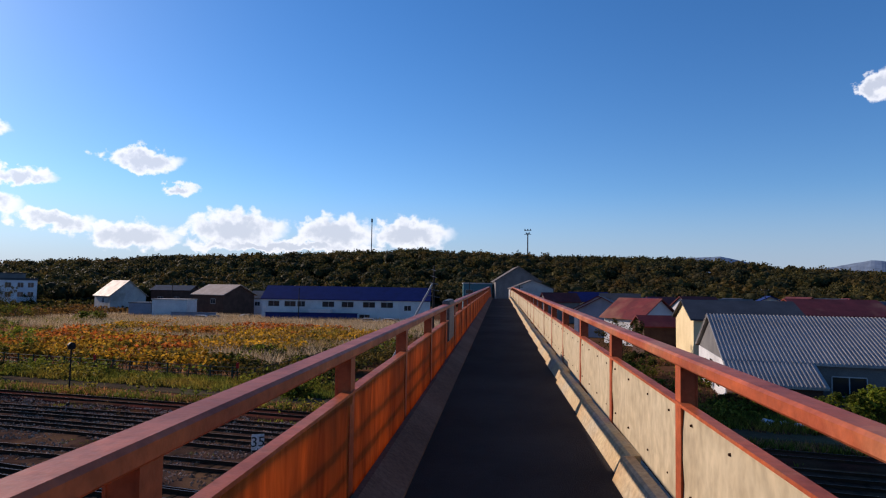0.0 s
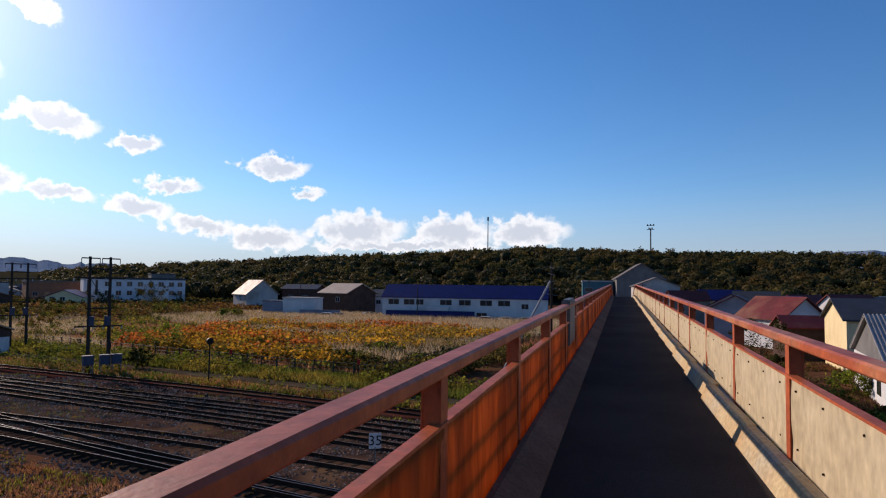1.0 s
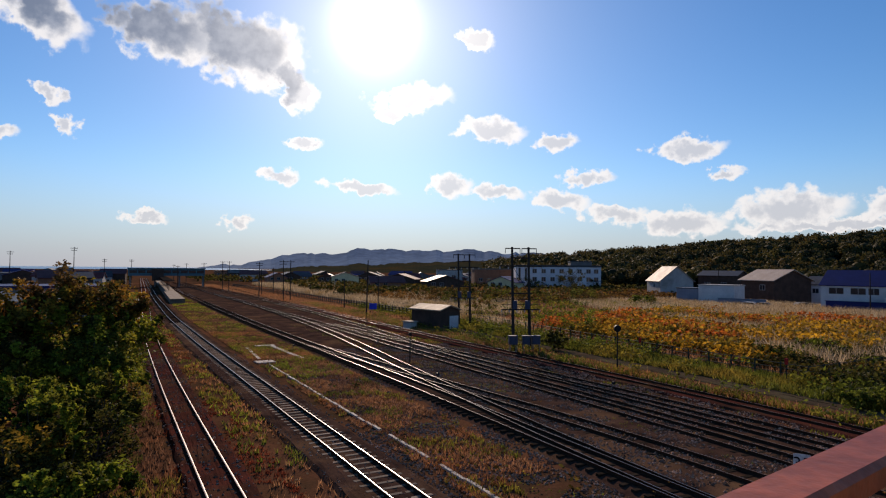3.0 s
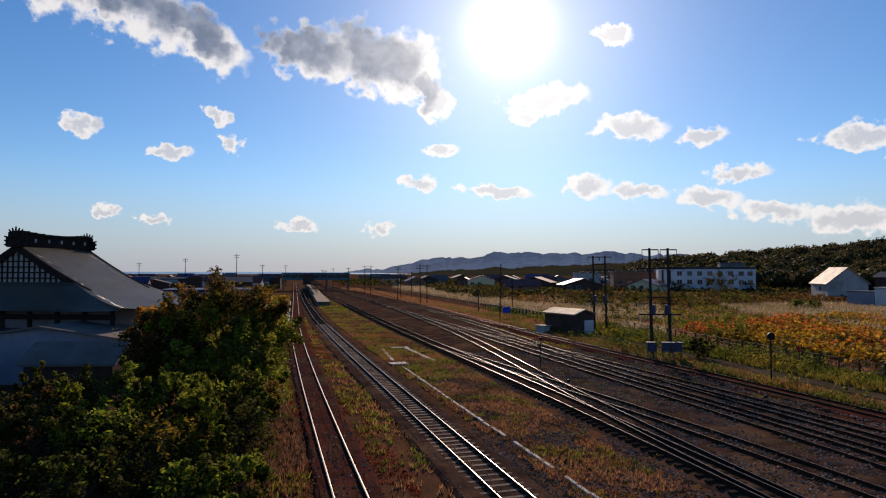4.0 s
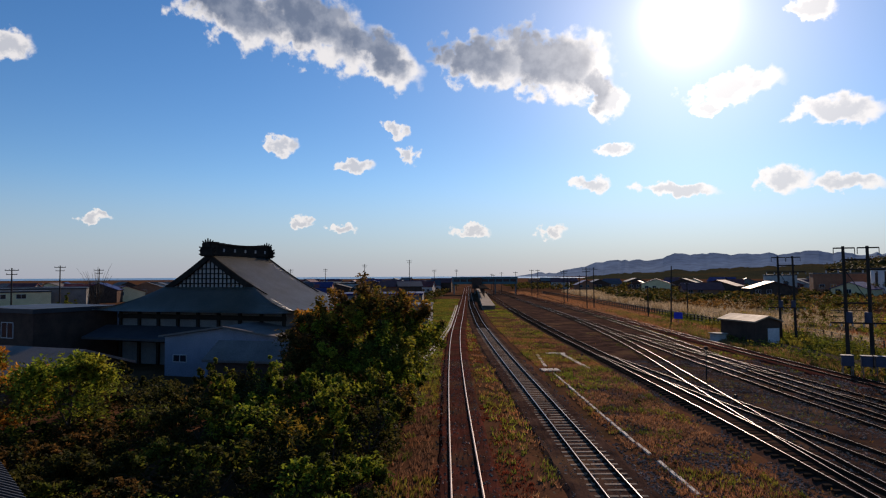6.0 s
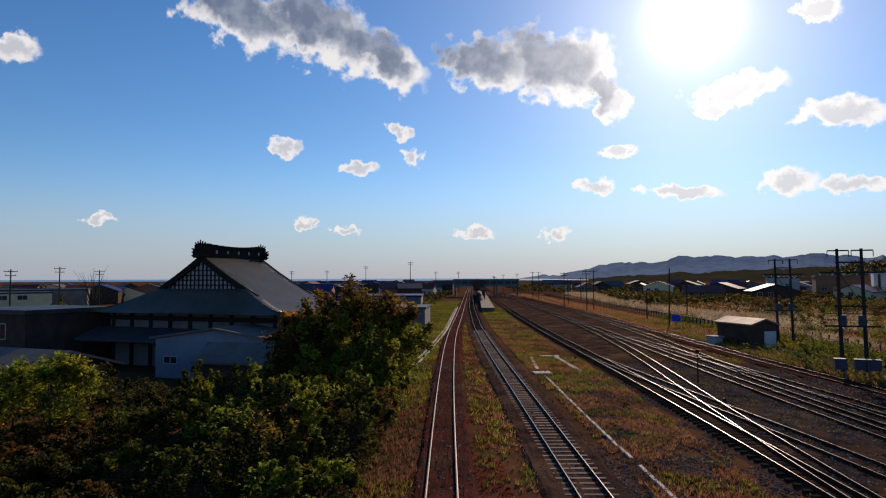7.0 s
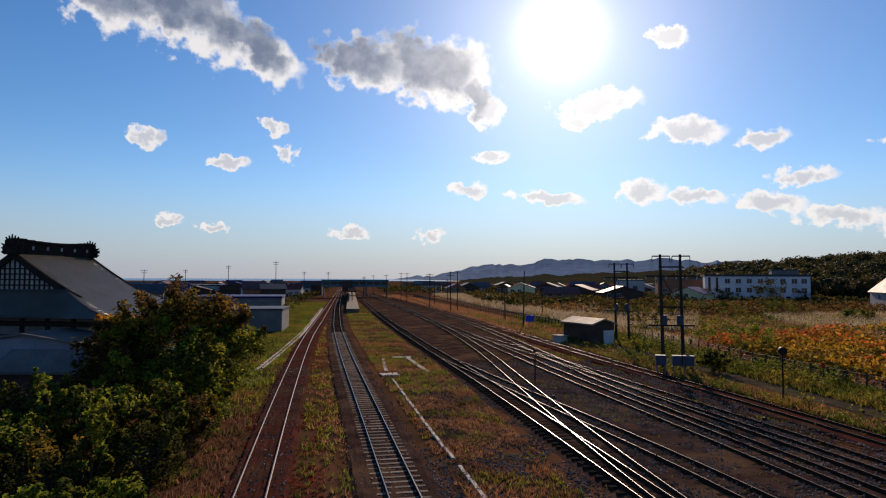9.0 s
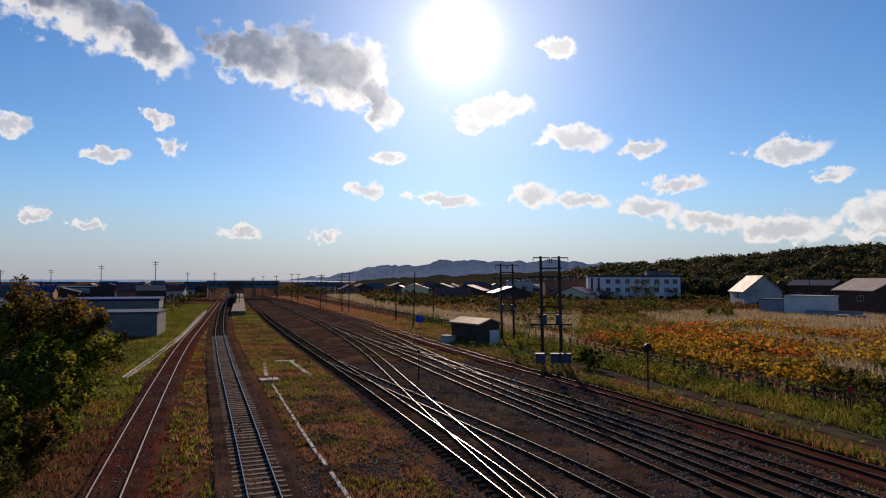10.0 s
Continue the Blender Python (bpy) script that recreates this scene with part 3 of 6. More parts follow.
ballast_bed("ballast", course("A", -1.15), course("A", 1.35), -80, 430, -0.12, "rust_ballast", "rust-stained low ballast under the little-used track")
ballast_bed("ballast", course("B", -1.9), course("B", 1.7), -80, 430, -0.162, "ballast", "dark grey ballast bed under the polished track")
ballast_bed("ballast", course("C", -1.7), lambda ys: np.maximum(course("G", 2.0)(ys), np.where(ys < 70, course("H", 1.7)(np.minimum(ys, 80)), -99)), -80, 320, -0.168, "ballast", "wide dark ballast bed under the yard tracks")
ballast_bed("ballast", course("I", -1.5), course("I", 1.4), -80, 255, -0.15, "rust_ballast", "thin brown ballast under the outermost track")
path_strip = ballast_bed("path", lambda ys: 34.6 + 0 * ys, lambda ys: 36.9 + 0 * ys, -60, 75, GROUND + 0.05, "gravel_path", "worn gravel service path beside the fence")


# bridge ------------------------------------------------------------------
B0 = Vector((-4.196, -0.423, 7.63 - 1.32))
BU = Vector((0.9791, 0.2036, 0.0))
BSIDE = Vector((0.2036, -0.9791, 0.0))


def deck_z(x):
    z = 0.0141 * x
    if x > 50:
        z -= (x - 50) ** 2 / 110.0
    return z


def bridge_path(x0, x1, step=1.0):
    xs = np.arange(x0, x1 + 1e-6, step)
    return np.array([tuple(B0 + BU * x + Vector((0, 0, deck_z(x)))) for x in xs])


footbridge = thing("footbridge", Matrix.Translation((0, 0, 0)), "narrow footbridge with rusty red handrails and weathered cream panels", "bridge")
BX0, BX1 = -16.0, 76.0
whole = bridge_path(BX0, BX1)
link_part("deck", sweep_mesh("deck", whole, [(-0.66, 0.0), (0.82, 0.0), (0.82, -0.16), (-0.66, -0.16)]), M["asphalt"], footbridge, "dark worn asphalt walkway")
# left kerb: panel shade is put into its darker colour
link_part("kerb_fillet", sweep_mesh("kerb_fillet", whole, [(-0.80, 0.14), (-0.76, 0.14), (-0.57, 0.02), (-0.56, -0.1), (-0.80, -0.1)]), M["dark_concrete"], footbridge)
# unseen pipes, added outside to throw shadow bands through the left panels
for z in (0.50, 0.33):
    link_part("conduit", sweep_mesh("conduit", whole, [(-0.985 + 0.022 * math.cos(k * math.pi / 3), z + 0.022 * math.sin(k * math.pi / 3)) for k in range(6)]), M["rust_paint"], footbridge)
link_part("edge_beam", sweep_mesh("edge_beam", whole, [(-0.92, 0.02), (-0.80, 0.02), (-0.80, -0.3), (-0.92, -0.3)]), M["concrete"], footbridge)
link_part("edge_beam", sweep_mesh("edge_beam", whole, [(0.95, 0.02), (1.07, 0.02), (1.07, -0.3), (0.95, -0.3)]), M["concrete"], footbridge)
for s in (-0.62, 0.74):
    link_part("girder", sweep_mesh("girder", whole, [(s - 0.11, -0.16), (s + 0.11, -0.16), (s + 0.11, -0.19), (s + 0.012, -0.2), (s + 0.012, -0.78), (s + 0.11, -0.8), (s + 0.11, -0.83), (s - 0.11, -0.83), (s - 0.11, -0.8), (s - 0.012, -0.78), (s - 0.012, -0.2), (s - 0.11, -0.19)]), M["rust_paint"], footbridge)


def handrail(inner, outer):
    a, b = inner, outer
    lo, hi = min(a, b), max(a, b)
    prof = [(lo, 0.905), (lo, 0.945), (lo + 0.012, 0.957), (hi - 0.012, 0.957), (hi, 0.945), (hi, 0.905), (hi - 0.01, 0.895), (lo + 0.01, 0.895)]
    link_part("handrail", sweep_mesh("handrail", whole, prof), M["rust_paint"], footbridge, "rusty red-brown steel handrail")


handrail(-0.80, -0.915)
handrail(0.95, 1.065)
PITCH = 2.05


def bridge_matrix(x):
    """On the deck's centre line, x along the bridge, y to its left, z up, following the slope."""
    slope = (deck_z(x + 0.05) - deck_z(x - 0.05)) / 0.1
    return Matrix.Translation(B0 + BU * x + Vector((0, 0, deck_z(x)))) @ Euler((0, -math.atan(slope), math.atan2(BU.y, BU.x))).to_matrix().to_4x4()


def shared_mesh(name, bm, mat):
    me = bpy.data.meshes.new(name)
    bmesh.ops.recalc_face_normals(bm, faces=bm.faces)
    bm.to_mesh(me)
    bm.free()
    me.materials.append(mat)
    return me


post_mesh = shared_mesh("post", boxes((-0.05, 0.05, -0.045, -0.037, -0.25, 0.895), (-0.05, 0.05, 0.037, 0.045, -0.25, 0.895), (-0.045, 0.045, -0.037, 0.037, -0.25, 0.893)), M["rust_paint"])


def panel_mesh(z0, z1, mat):
    nx, nz = 17, 5
    verts, L = [], PITCH - 0.014
    for side in (0, 1):
        for i in range(nx):
            for j in range(nz):
                x, z = (i / (nx - 1) - 0.5) * L, z0 + (z1 - z0) * j / (nz - 1)
                sag = 0.006 * math.sin(i * 1.1) * math.sin(j * 1.9)
                verts.append((x, (0.009 if side else -0.009) + sag, z + (0.006 * math.sin(i * 0.5) if j == nz - 1 else 0)))
    faces = []
    n = nx * nz
    for i in range(nx - 1):
        for j in range(nz - 1):
            a = i * nz + j
            faces.append((a, a + nz, a + nz + 1, a + 1))
            faces.append((n + a, n + a + 1, n + a + nz + 1, n + a + nz))
    rim = [i * nz for i in range(nx)] + [(nx - 1) * nz + j for j in range(1, nz)] + [i * nz + nz - 1 for i in range(nx - 2, -1, -1)] + [j for j in range(nz - 2, 0, -1)]
    for a, b in zip(rim, rim[1:] + rim[:1]):
        faces.append((a, n + a, n + b, b))
    me = bpy.data.meshes.new("panel")
    me.from_pydata(verts, [], faces)
    me.materials.append(mat)
    me.update()
    return me


left_panel, right_panel = panel_mesh(0.02, 0.69, M["frp_backlit"]), panel_mesh(0.15, 0.69, M["frp"])
cap_mesh = shared_mesh("cap_angle", boxes((-PITCH / 2, PITCH / 2, -0.03, 0.03, 0.692, 0.708), (-PITCH / 2, PITCH / 2, 0.022, 0.03, 0.66, 0.692)), M["rust_paint"])
cap_mesh_r = shared_mesh("cap_angle", boxes((-PITCH / 2, PITCH / 2, -0.03, 0.03, 0.692, 0.708), (-PITCH / 2, PITCH / 2, -0.03, -0.022, 0.66, 0.692)), M["rust_paint"])
bm = bmesh.new()
L2 = PITCH / 2 - 0.005
prism(bm, [(-0.93, -0.05), (-0.93, 0.165), (-0.865, 0.165), (-0.845, 0.15), (-0.785, 0.0), (-0.785, -0.05)], -L2, L2)
bmesh.ops.transform(bm, matrix=Matrix(((0, 1, 0, 0), (1, 0, 0, 0), (0, 0, 1, 0), (0, 0, 0, 1))), verts=bm.verts)
kerb_mesh = shared_mesh("kerb_stone", bm, M["kerb"])
bolt_bm = bmesh.new()
tube(bolt_bm, (0, 0.008, 0), (0, 0.018, 0), 0.008, 0.006, 6)
bolt_mesh = shared_mesh("bolt", bolt_bm, M["rail_side"])


def place(name, me, m, parent=None):
    ob = new(name, me)
    ob.parent = parent
    ob.matrix_local = m
    return ob


for i in range(-7, 35):
    x = 1.45 + i * PITCH
    jitter = rng.normal() * 0.004
    for s in (-0.86, 1.005):
        place("post", post_mesh, bridge_matrix(x) @ pose(0, -s, 0), footbridge)
    mid = bridge_matrix(x + PITCH / 2)
    tilt = rng.normal() * 0.4
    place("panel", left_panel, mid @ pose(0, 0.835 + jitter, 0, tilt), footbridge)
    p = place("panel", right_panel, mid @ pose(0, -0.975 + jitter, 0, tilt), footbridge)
    if -4 < i < 12:
        for bx in (-0.82, -0.28, 0.28, 0.82):
            for bz in (0.26, 0.62):
                place("bolt", bolt_mesh, pose(bx + rng.normal() * 0.02, 0, bz), p)
    place("cap_angle", cap_mesh, mid @ pose(0, 0.835, 0), footbridge)
    place("cap_angle", cap_mesh_r, mid @ pose(0, -0.975, 0), footbridge)
    place("kerb_stone", kerb_mesh, bridge_matrix(x + 0.9 + PITCH / 2) @ pose(0, jitter * 3, 0, 0, 0, 1.1), footbridge)
box_mesh = shared_mesh("junction_box", boxes((-0.55, 0.55, -0.06, 0.06, 0.35, 1.02), bevel=0.02), M["steel"])
place("junction_box", box_mesh, bridge_matrix(10.6) @ pose(0, 0.86, 0), footbridge)
for x in (-13.0, 31.6, 63.0):
    for s in (-0.62, 0.74):
        b = B0 + BU * x + BSIDE * s
        part("pier", tubes((( b.x, b.y, GROUND - 0.2), (b.x, b.y, b.z + deck_z(x) - 0.83), 0.22, 0.22, 16)), M["concrete"], footbridge)


# buildings ---------------------------------------------------------------
def window(parent, x, z, w, h, y=0.0, panes=2):
    """A window set in a wall that faces local -y: a frame proud of the wall with panes behind it."""
    bm = bmesh.new()
    t = 0.07
    box(bm, x - w / 2, x + w / 2, y - 0.06, y + 0.02, z - t, z)
    box(bm, x - w / 2, x + w / 2, y - 0.06, y + 0.02, z + h, z + h + t)
    for k in range(panes + 1):
        cx = x - w / 2 + w * k / panes
        box(bm, cx - t / 2, cx + t / 2, y - 0.055, y + 0.02, z, z + h)
    f = part("window", bm, M["frame"], parent)
    for k in range(panes):
        x0 = x - w / 2 + w * k / panes + t / 2
        part("pane", boxes((x0, x0 + w / panes - t, y - 0.03, y - 0.015, z, z + h)), M["glass"], f)
    return f


def house(name, m, w, d, eave, ridge, wall, roof, label, category="house", over=0.4, gable_front=False, windows=(), side_windows=(), seams=0):
    """A house whose front faces local -y, from (0, 0) to (w, d); the ridge runs along x, or along y with gable_front."""
    t = thing(name, m, label, category)
    bm = bmesh.new()
    if gable_front:
        prism(bm, [(0, GROUND - 0.3), (w, GROUND - 0.3), (w, eave), (w / 2, ridge), (0, eave)], 0, d)
    else:
        prism(bm, [(0, GROUND - 0.3), (d, GROUND - 0.3), (d, eave), (d / 2, ridge), (0, eave)], 0, w)
        bmesh.ops.transform(bm, matrix=Matrix(((0, 1, 0, 0), (1, 0, 0, 0), (0, 0, 1, 0), (0, 0, 0, 1))), verts=bm.verts)
    part("wall", bm, M[wall], t)
    span, run = (w, d) if gable_front else (d, w)
    rise = (ridge - eave) / (span / 2)
    th = 0.16
    for sgn in (-1, 1):
        bm = bmesh.new()
        e = span / 2 + over
        pts = [(0, ridge + 0.03), (sgn * e, ridge + 0.03 - rise * e), (sgn * e, ridge + 0.03 + th - rise * e), (0, ridge + 0.03 + th)]
        prism(bm, [(span / 2 + a, z) for a, z in pts], -over, run + over)
        n = max(0, seams and int(run / seams))
        swap = Matrix(((0, 1, 0, 0), (1, 0, 0, 0), (0, 0, 1, 0), (0, 0, 0, 1)))
        if not gable_front:
            bmesh.ops.transform(bm, matrix=swap, verts=bm.verts)
        slab = part("roof", bm, M[roof], t)
        if n:
            bm = bmesh.new()
            prism(bm, [(span / 2 + a, z + (0.075 if i > 1 else th - 0.01)) for i, (a, z) in enumerate(pts)], -0.035, 0.035)
            if not gable_front:
                bmesh.ops.transform(bm, matrix=swap, verts=bm.verts)
            rib = shared_mesh("roof_rib", bm, M[roof])
            for k in range(n + 1):
                yk = -over + (run + 2 * over) * k / n
                place("roof_rib", rib, pose(0, yk, 0) if gable_front else pose(yk, 0, 0), slab)
    for (x, z, ww, hh) in windows:
        window(t, x, z, ww, hh, 0.0, 2 if ww > 1 else 1)
    return t


def flat_building(name, m, w, d, h, wall, roof, label, category="building", windows=(), parapet=0.4):
    t = thing(name, m, label, category)
    part("wall", boxes((0, w, 0, d, GROUND - 0.3, h)), M[wall], t)
    part("roof", boxes((-0.15, w + 0.15, -0.15, d + 0.15, h + 0.004, h + parapet)), M[roof], t)
    for (x, z, ww, hh) in windows:
        window(t, x, z, ww, hh, 0.0, 2 if ww > 1 else 1)
    return t


# frame of the view along the bridge: x to its right, y away
V0 = pose(-4.2, -0.42, 0, 0, 0, -73.2)


def v0(lat, depth, turn=0.0):
    return V0 @ pose(lat, depth, 0, 0, 0, turn)


house("office_block", v0(-42.5, 146, 0), 39, 11, 5.0, 7.9, "white", "navy", "long white two-storey works building with a navy roof", "building", 0.3,
      windows=[(2.8, 3.3, 2.6, 1.2), (6.6, 3.3, 2.6, 1.2), (9.2, 3.3, 1.8, 1.2), (15.5, 3.3, 2.8, 1.2), (20.0, 3.3, 2.8, 1.2), (25.0, 3.3, 2.8, 1.2), (29.2, 3.3, 2.8, 1.2), (34.0, 2.7, 1.6, 1.1), (3.0, 0.8, 1.4, 0.8), (12.2, 0.9, 4.2, 0.5), (18.5, 0.8, 2.8, 0.8), (24.0, 0.8, 2.4, 0.8)])
flat_building("navy_fence", v0(-40.8, 143.2), 21, 0.25, 1.9, "navy_wall", "navy_wall", "dark navy sheet fence before the works building", "fence", parapet=0.1)
flat_building("white_canopy", v0(-31.0, 143.6), 5.0, 1.8, 2.6, "white", "white", "small white flat-roofed porch of the works building", "porch", parapet=0.25)
# off_white tones the gable down to the shade it should lie in
house("barn_house", v0(-104.5, 187, -42), 12, 10, 4.6, 8.8, "off_white", "tan_roof", "white house toned greyer for shade, with a broad tan barn roof and chimney", "house", 0.5, windows=[(6.8, 2.6, 1.6, 1.2)])
house("low_house", v0(-91, 194), 12, 8, 6.2, 7.6, "brown_wall", "dark_roof", "low brown house behind the sheds", "house", windows=[(3, 3, 1.6, 1.1), (8, 3, 1.6, 1.1)])
flat_building("garage", v0(-74.3, 147.5), 5.3, 6, 3.4, "blue_wall", "dark_roof", "pale blue garage with a grey shutter", "garage", parapet=0.2)
flat_building("white_shed", v0(-68.6, 147), 8.2, 6, 4.3, "white", "off_white", "plain white box shed at the field's edge", "shed", parapet=0.2)
house("dark_house", v0(-66.5, 166, -32), 12, 10, 5.6, 8.0, "brown_wall", "tan_roof", "dark brown house with a pale pinkish roof", "house", 0.6, windows=[(8.0, 3.2, 1.8, 1.2)])
flat_building("sheet_fence", v0(-62.5, 143.5), 10.3, 0.2, 1.6, "blue_wall", "blue_wall", "pale blue-grey sheet fence by parked cars", "fence", parapet=0.06)
house("far_house", v0(-54.5, 176), 7.5, 7, 4.6, 6.4, "white", "grey_roof", "small white house with a light roof", "house", windows=[(2, 2.4, 1.4, 1.1)])

# four-storey office across the field
OFF = pose(124.6, 200.7, 0, 0, 0, -27.5)
flat_building("school_block", OFF, 31.8, 11, 8.6, "office_wall", "dark_roof", "long pale office block with a dark flat roof", "building",
              windows=[(x, z, 1.6, 1.5) for z in (3.3, 6.3) for x in (7.06, 10.41, 13.76, 17.11, 20.46, 23.81, 27.16, 29.99)] + [(1.4, 3.5, 0.8, 4.8), (3.8, 3.5, 0.8, 4.8)], parapet=0.7)
flat_building("roof_hut", OFF @ pose(21.0, 3, 9.3), 8, 6, 1.4, "grey_wall", "dark_roof", "low dark plant room on the office roof", "roof hut", parapet=0.3)
# long brown works building and a small pale block beside the office
flat_building("brown_works", pose(118.5, 222, 0, 0, 0, -22), 22, 12, 7.4, "brick_wall", "grey_roof", "long brown works building with a pale flat roof", "building",
              windows=[(2.5 + k * 3.4, 2.6, 1.6, 1.3) for k in range(6)], parapet=0.5)
flat_building("pale_block", pose(107.0, 232, 0, 0, 0, -20), 10, 9, 7.0, "off_white", "dark_roof", "small pale block with dark windows beside the works", "building", windows=[(2.4, 3.6, 1.6, 1.4), (6.4, 3.6, 1.6, 1.4)], parapet=0.4)

# houses beyond the near side of the bridge
hall = house("hall", v0(21.0, 46.8, -15), 27, 15, 2.75, 5.75, "grey_wall", "hall_roof", "low white-gabled hall with a ribbed grey metal roof", "hall", 0.3, seams=0.27, windows=[(8.0, 0.6, 2.2, 1.3), (11.5, 0.6, 2.2, 1.3), (15.5, 0.6, 2.2, 1.3), (20, 0.6, 2.2, 1.3)])
bm = bmesh.new()
prism(bm, [(-0.3, 2.62), (-0.3, 2.78), (-3.4, 1.52), (-3.4, 1.36)], -0.3, 5.8)
bmesh.ops.transform(bm, matrix=Matrix(((0, 1, 0, 0), (1, 0, 0, 0), (0, 0, 1, 0), (0, 0, 0, 1))), verts=bm.verts)
low_roof = part("low_roof", bm, M["hall_roof"], hall)
bm = bmesh.new()
prism(bm, [(-0.3, 2.77), (-0.3, 2.855), (-3.4, 1.595), (-3.4, 1.51)], -0.035, 0.035)
bmesh.ops.transform(bm, matrix=Matrix(((0, 1, 0, 0), (1, 0, 0, 0), (0, 0, 1, 0), (0, 0, 0, 1))), verts=bm.verts)
low_rib = shared_mesh("roof_rib", bm, M["hall_roof"])
for k in range(22):
    place("roof_rib", low_rib, pose(-0.25 + k * 0.275, 0, 0), low_roof)
part("porch_wall", boxes((0, 5.5, -3.0, -0.004, GROUND - 0.2, 1.5)), M["brown_wall"], hall)
part("gable_face", boxes((-0.06, -0.004, 0.2, 14.8, GROUND, 2.7)), M["white"], hall)
for y in (3.0, 6.2):
    part("arched_window", boxes((-0.12, -0.064, y, y + 1.3, 0.4, 2.2), bevel=0.02), M["glass"], hall)
house("cream_house", v0(27.4, 69, -8), 11.5, 8.5, 4.9, 6.8, "cream", "dark_roof", "cream house with a dark ribbed roof", "house", 0.4, windows=[(1.2, 2.6, 1.0, 1.1)])
house("red_roof_house", v0(29.0, 92, 22), 6.6, 9, 4.1, 6.7, "white", "red_roof", "white gabled house with a dark red roof", "house", 0.6, gable_front=True, windows=[(2.0, 2.6, 1.2, 1.1)])
house("red_porch", v0(25.5, 80), 4.5, 5, 3.4, 4.6, "brown_wall", "red_roof", "low shed with a bright red roof", "shed", 0.3)
house("blue_gable_house", v0(24.0, 112, -18), 8, 9, 4.6, 6.7, "blue_wall", "maroon_roof", "pale blue gabled house with a maroon roof", "house", 0.5, gable_front=True)
house("hip_house", v0(52.5, 91), 13, 10, 4.9, 7.0, "cream", "red_roof", "cream house under a faded red roof", "house", 0.6, windows=[(1.6, 3.1, 1.6, 0.9), (4.4, 3.1, 1.6, 0.9)])
house("grey_chapel", v0(16.2, 198), 14.5, 16, 10.8, 15.4, "grey_wall", "grey_roof", "tall grey gabled hall with a steep roof", "hall", 0.4, gable_front=True)
house("pale_lodge", v0(18.2, 168), 11, 9, 8.4, 10.6, "off_white", "grey_roof", "pale gabled house below the hill", "house", 0.4, gable_front=True)
flat_building("teal_block", v0(6.2, 205), 9.5, 8, 9.8, "teal", "off_white", "low teal building below the wooded hill", "building", windows=[(2, 6.6, 2.4, 1.2), (6, 6.6, 2.4, 1.2)])
wall_mats, roof_mats = ["off_white", "cream", "blue_wall", "white", "brick_wall", "grey_wall"], ["red_roof", "maroon_roof", "dark_roof", "grey_roof", "navy"]
for k in range(26):
    lat, depth = 24 + (k % 13) * 7.6 + rng.random() * 3, 118 + (k // 13) * 34 + rng.random() * 16
    e = 4.3 + rng.random() * 1.0
    rm, wm = roof_mats[int(rng.integers(0, 5))], wall_mats[int(rng.integers(0, 6))]
    house("town_house", v0(lat, depth, rng.random() * 50 - 25), 7 + rng.random() * 3, 7, e, e + 1.6 + rng.random() * 0.8, wm, rm,
          f"small town house with {M[wm].name.replace('_', ' ')} and {M[rm].name.replace('_', ' ')}", "house", 0.4, gable_front=bool(rng.random() < 0.5), windows=[(2.0, 2.4, 1.4, 1.1), (4.8, 2.4, 1.4, 1.1)])
# town beyond the yard, on both sides of the line
for k in range(110):
    az, depth = radians(-44 + k * 0.72 + rng.random()), 200 + rng.random() * 250
    x, y = math.sin(az) * depth, math.cos(az) * depth
    if -46 < x < 34 or (25 < x < 60 and y < 260):
        continue
    e = 2.5 + rng.random() * 1.3
    rm, wm = roof_mats[int(rng.integers(0, 5))], ["brown_wall", "grey_wall", "brick_wall", "brown_wall", "off_white", "cream"][int(rng.integers(0, 6))]
    if az < 0.1 and rng.random() < 0.35:
        flat_building("town_block", pose(x, y, 0, 0, 0, -math.degrees(az) + rng.random() * 30 - 15), 14 + rng.random() * 18, 9, e + 1.2, wm, "dark_roof",
                      f"flat-roofed town building with {M[wm].name.replace('_', ' ')}", "building", windows=[(3, 2.2, 2.2, 1.1), (7.5, 2.2, 2.2, 1.1)])
    else:
        house("town_house", pose(x, y, 0, 0, 0, -math.degrees(az) + rng.random() * 60 - 30), 8 + rng.random() * 5, 8, e, e + 2.0, wm, rm,
              f"small town house with {M[wm].name.replace('_', ' ')} and {M[rm].name.replace('_', ' ')}", "house", 0.4, gable_front=bool(rng.random() < 0.5), windows=[(2.0, 1.8, 1.4, 1.1), (5.0, 1.8, 1.4, 1.1)])

# small dark roofs crowding the line before the station
for k in range(46):
    y = 150 + k * 6.0 + rng.random() * 5
    x = -10 - rng.random() * (14 + y * 0.16)
    e = 2.6 + rng.random() * 2.2
    rm, wm = roof_mats[int(rng.integers(0, 5))], ["brown_wall", "grey_wall", "brick_wall", "off_white"][int(rng.integers(0, 4))]
    house("line_house", pose(x - 8, y, 0, 0, 0, rng.random() * 24 - 12), 6 + rng.random() * 4, 7, e, e + 1.2 + rng.random(), wm, rm, f"small building by the line with {M[rm].name.replace('_', ' ')}", "building", 0.3,
          gable_front=bool(rng.random() < 0.5), windows=[(2.0, 1.2, 1.4, 1.0), (4.4, 1.2, 1.2, 1.0)])
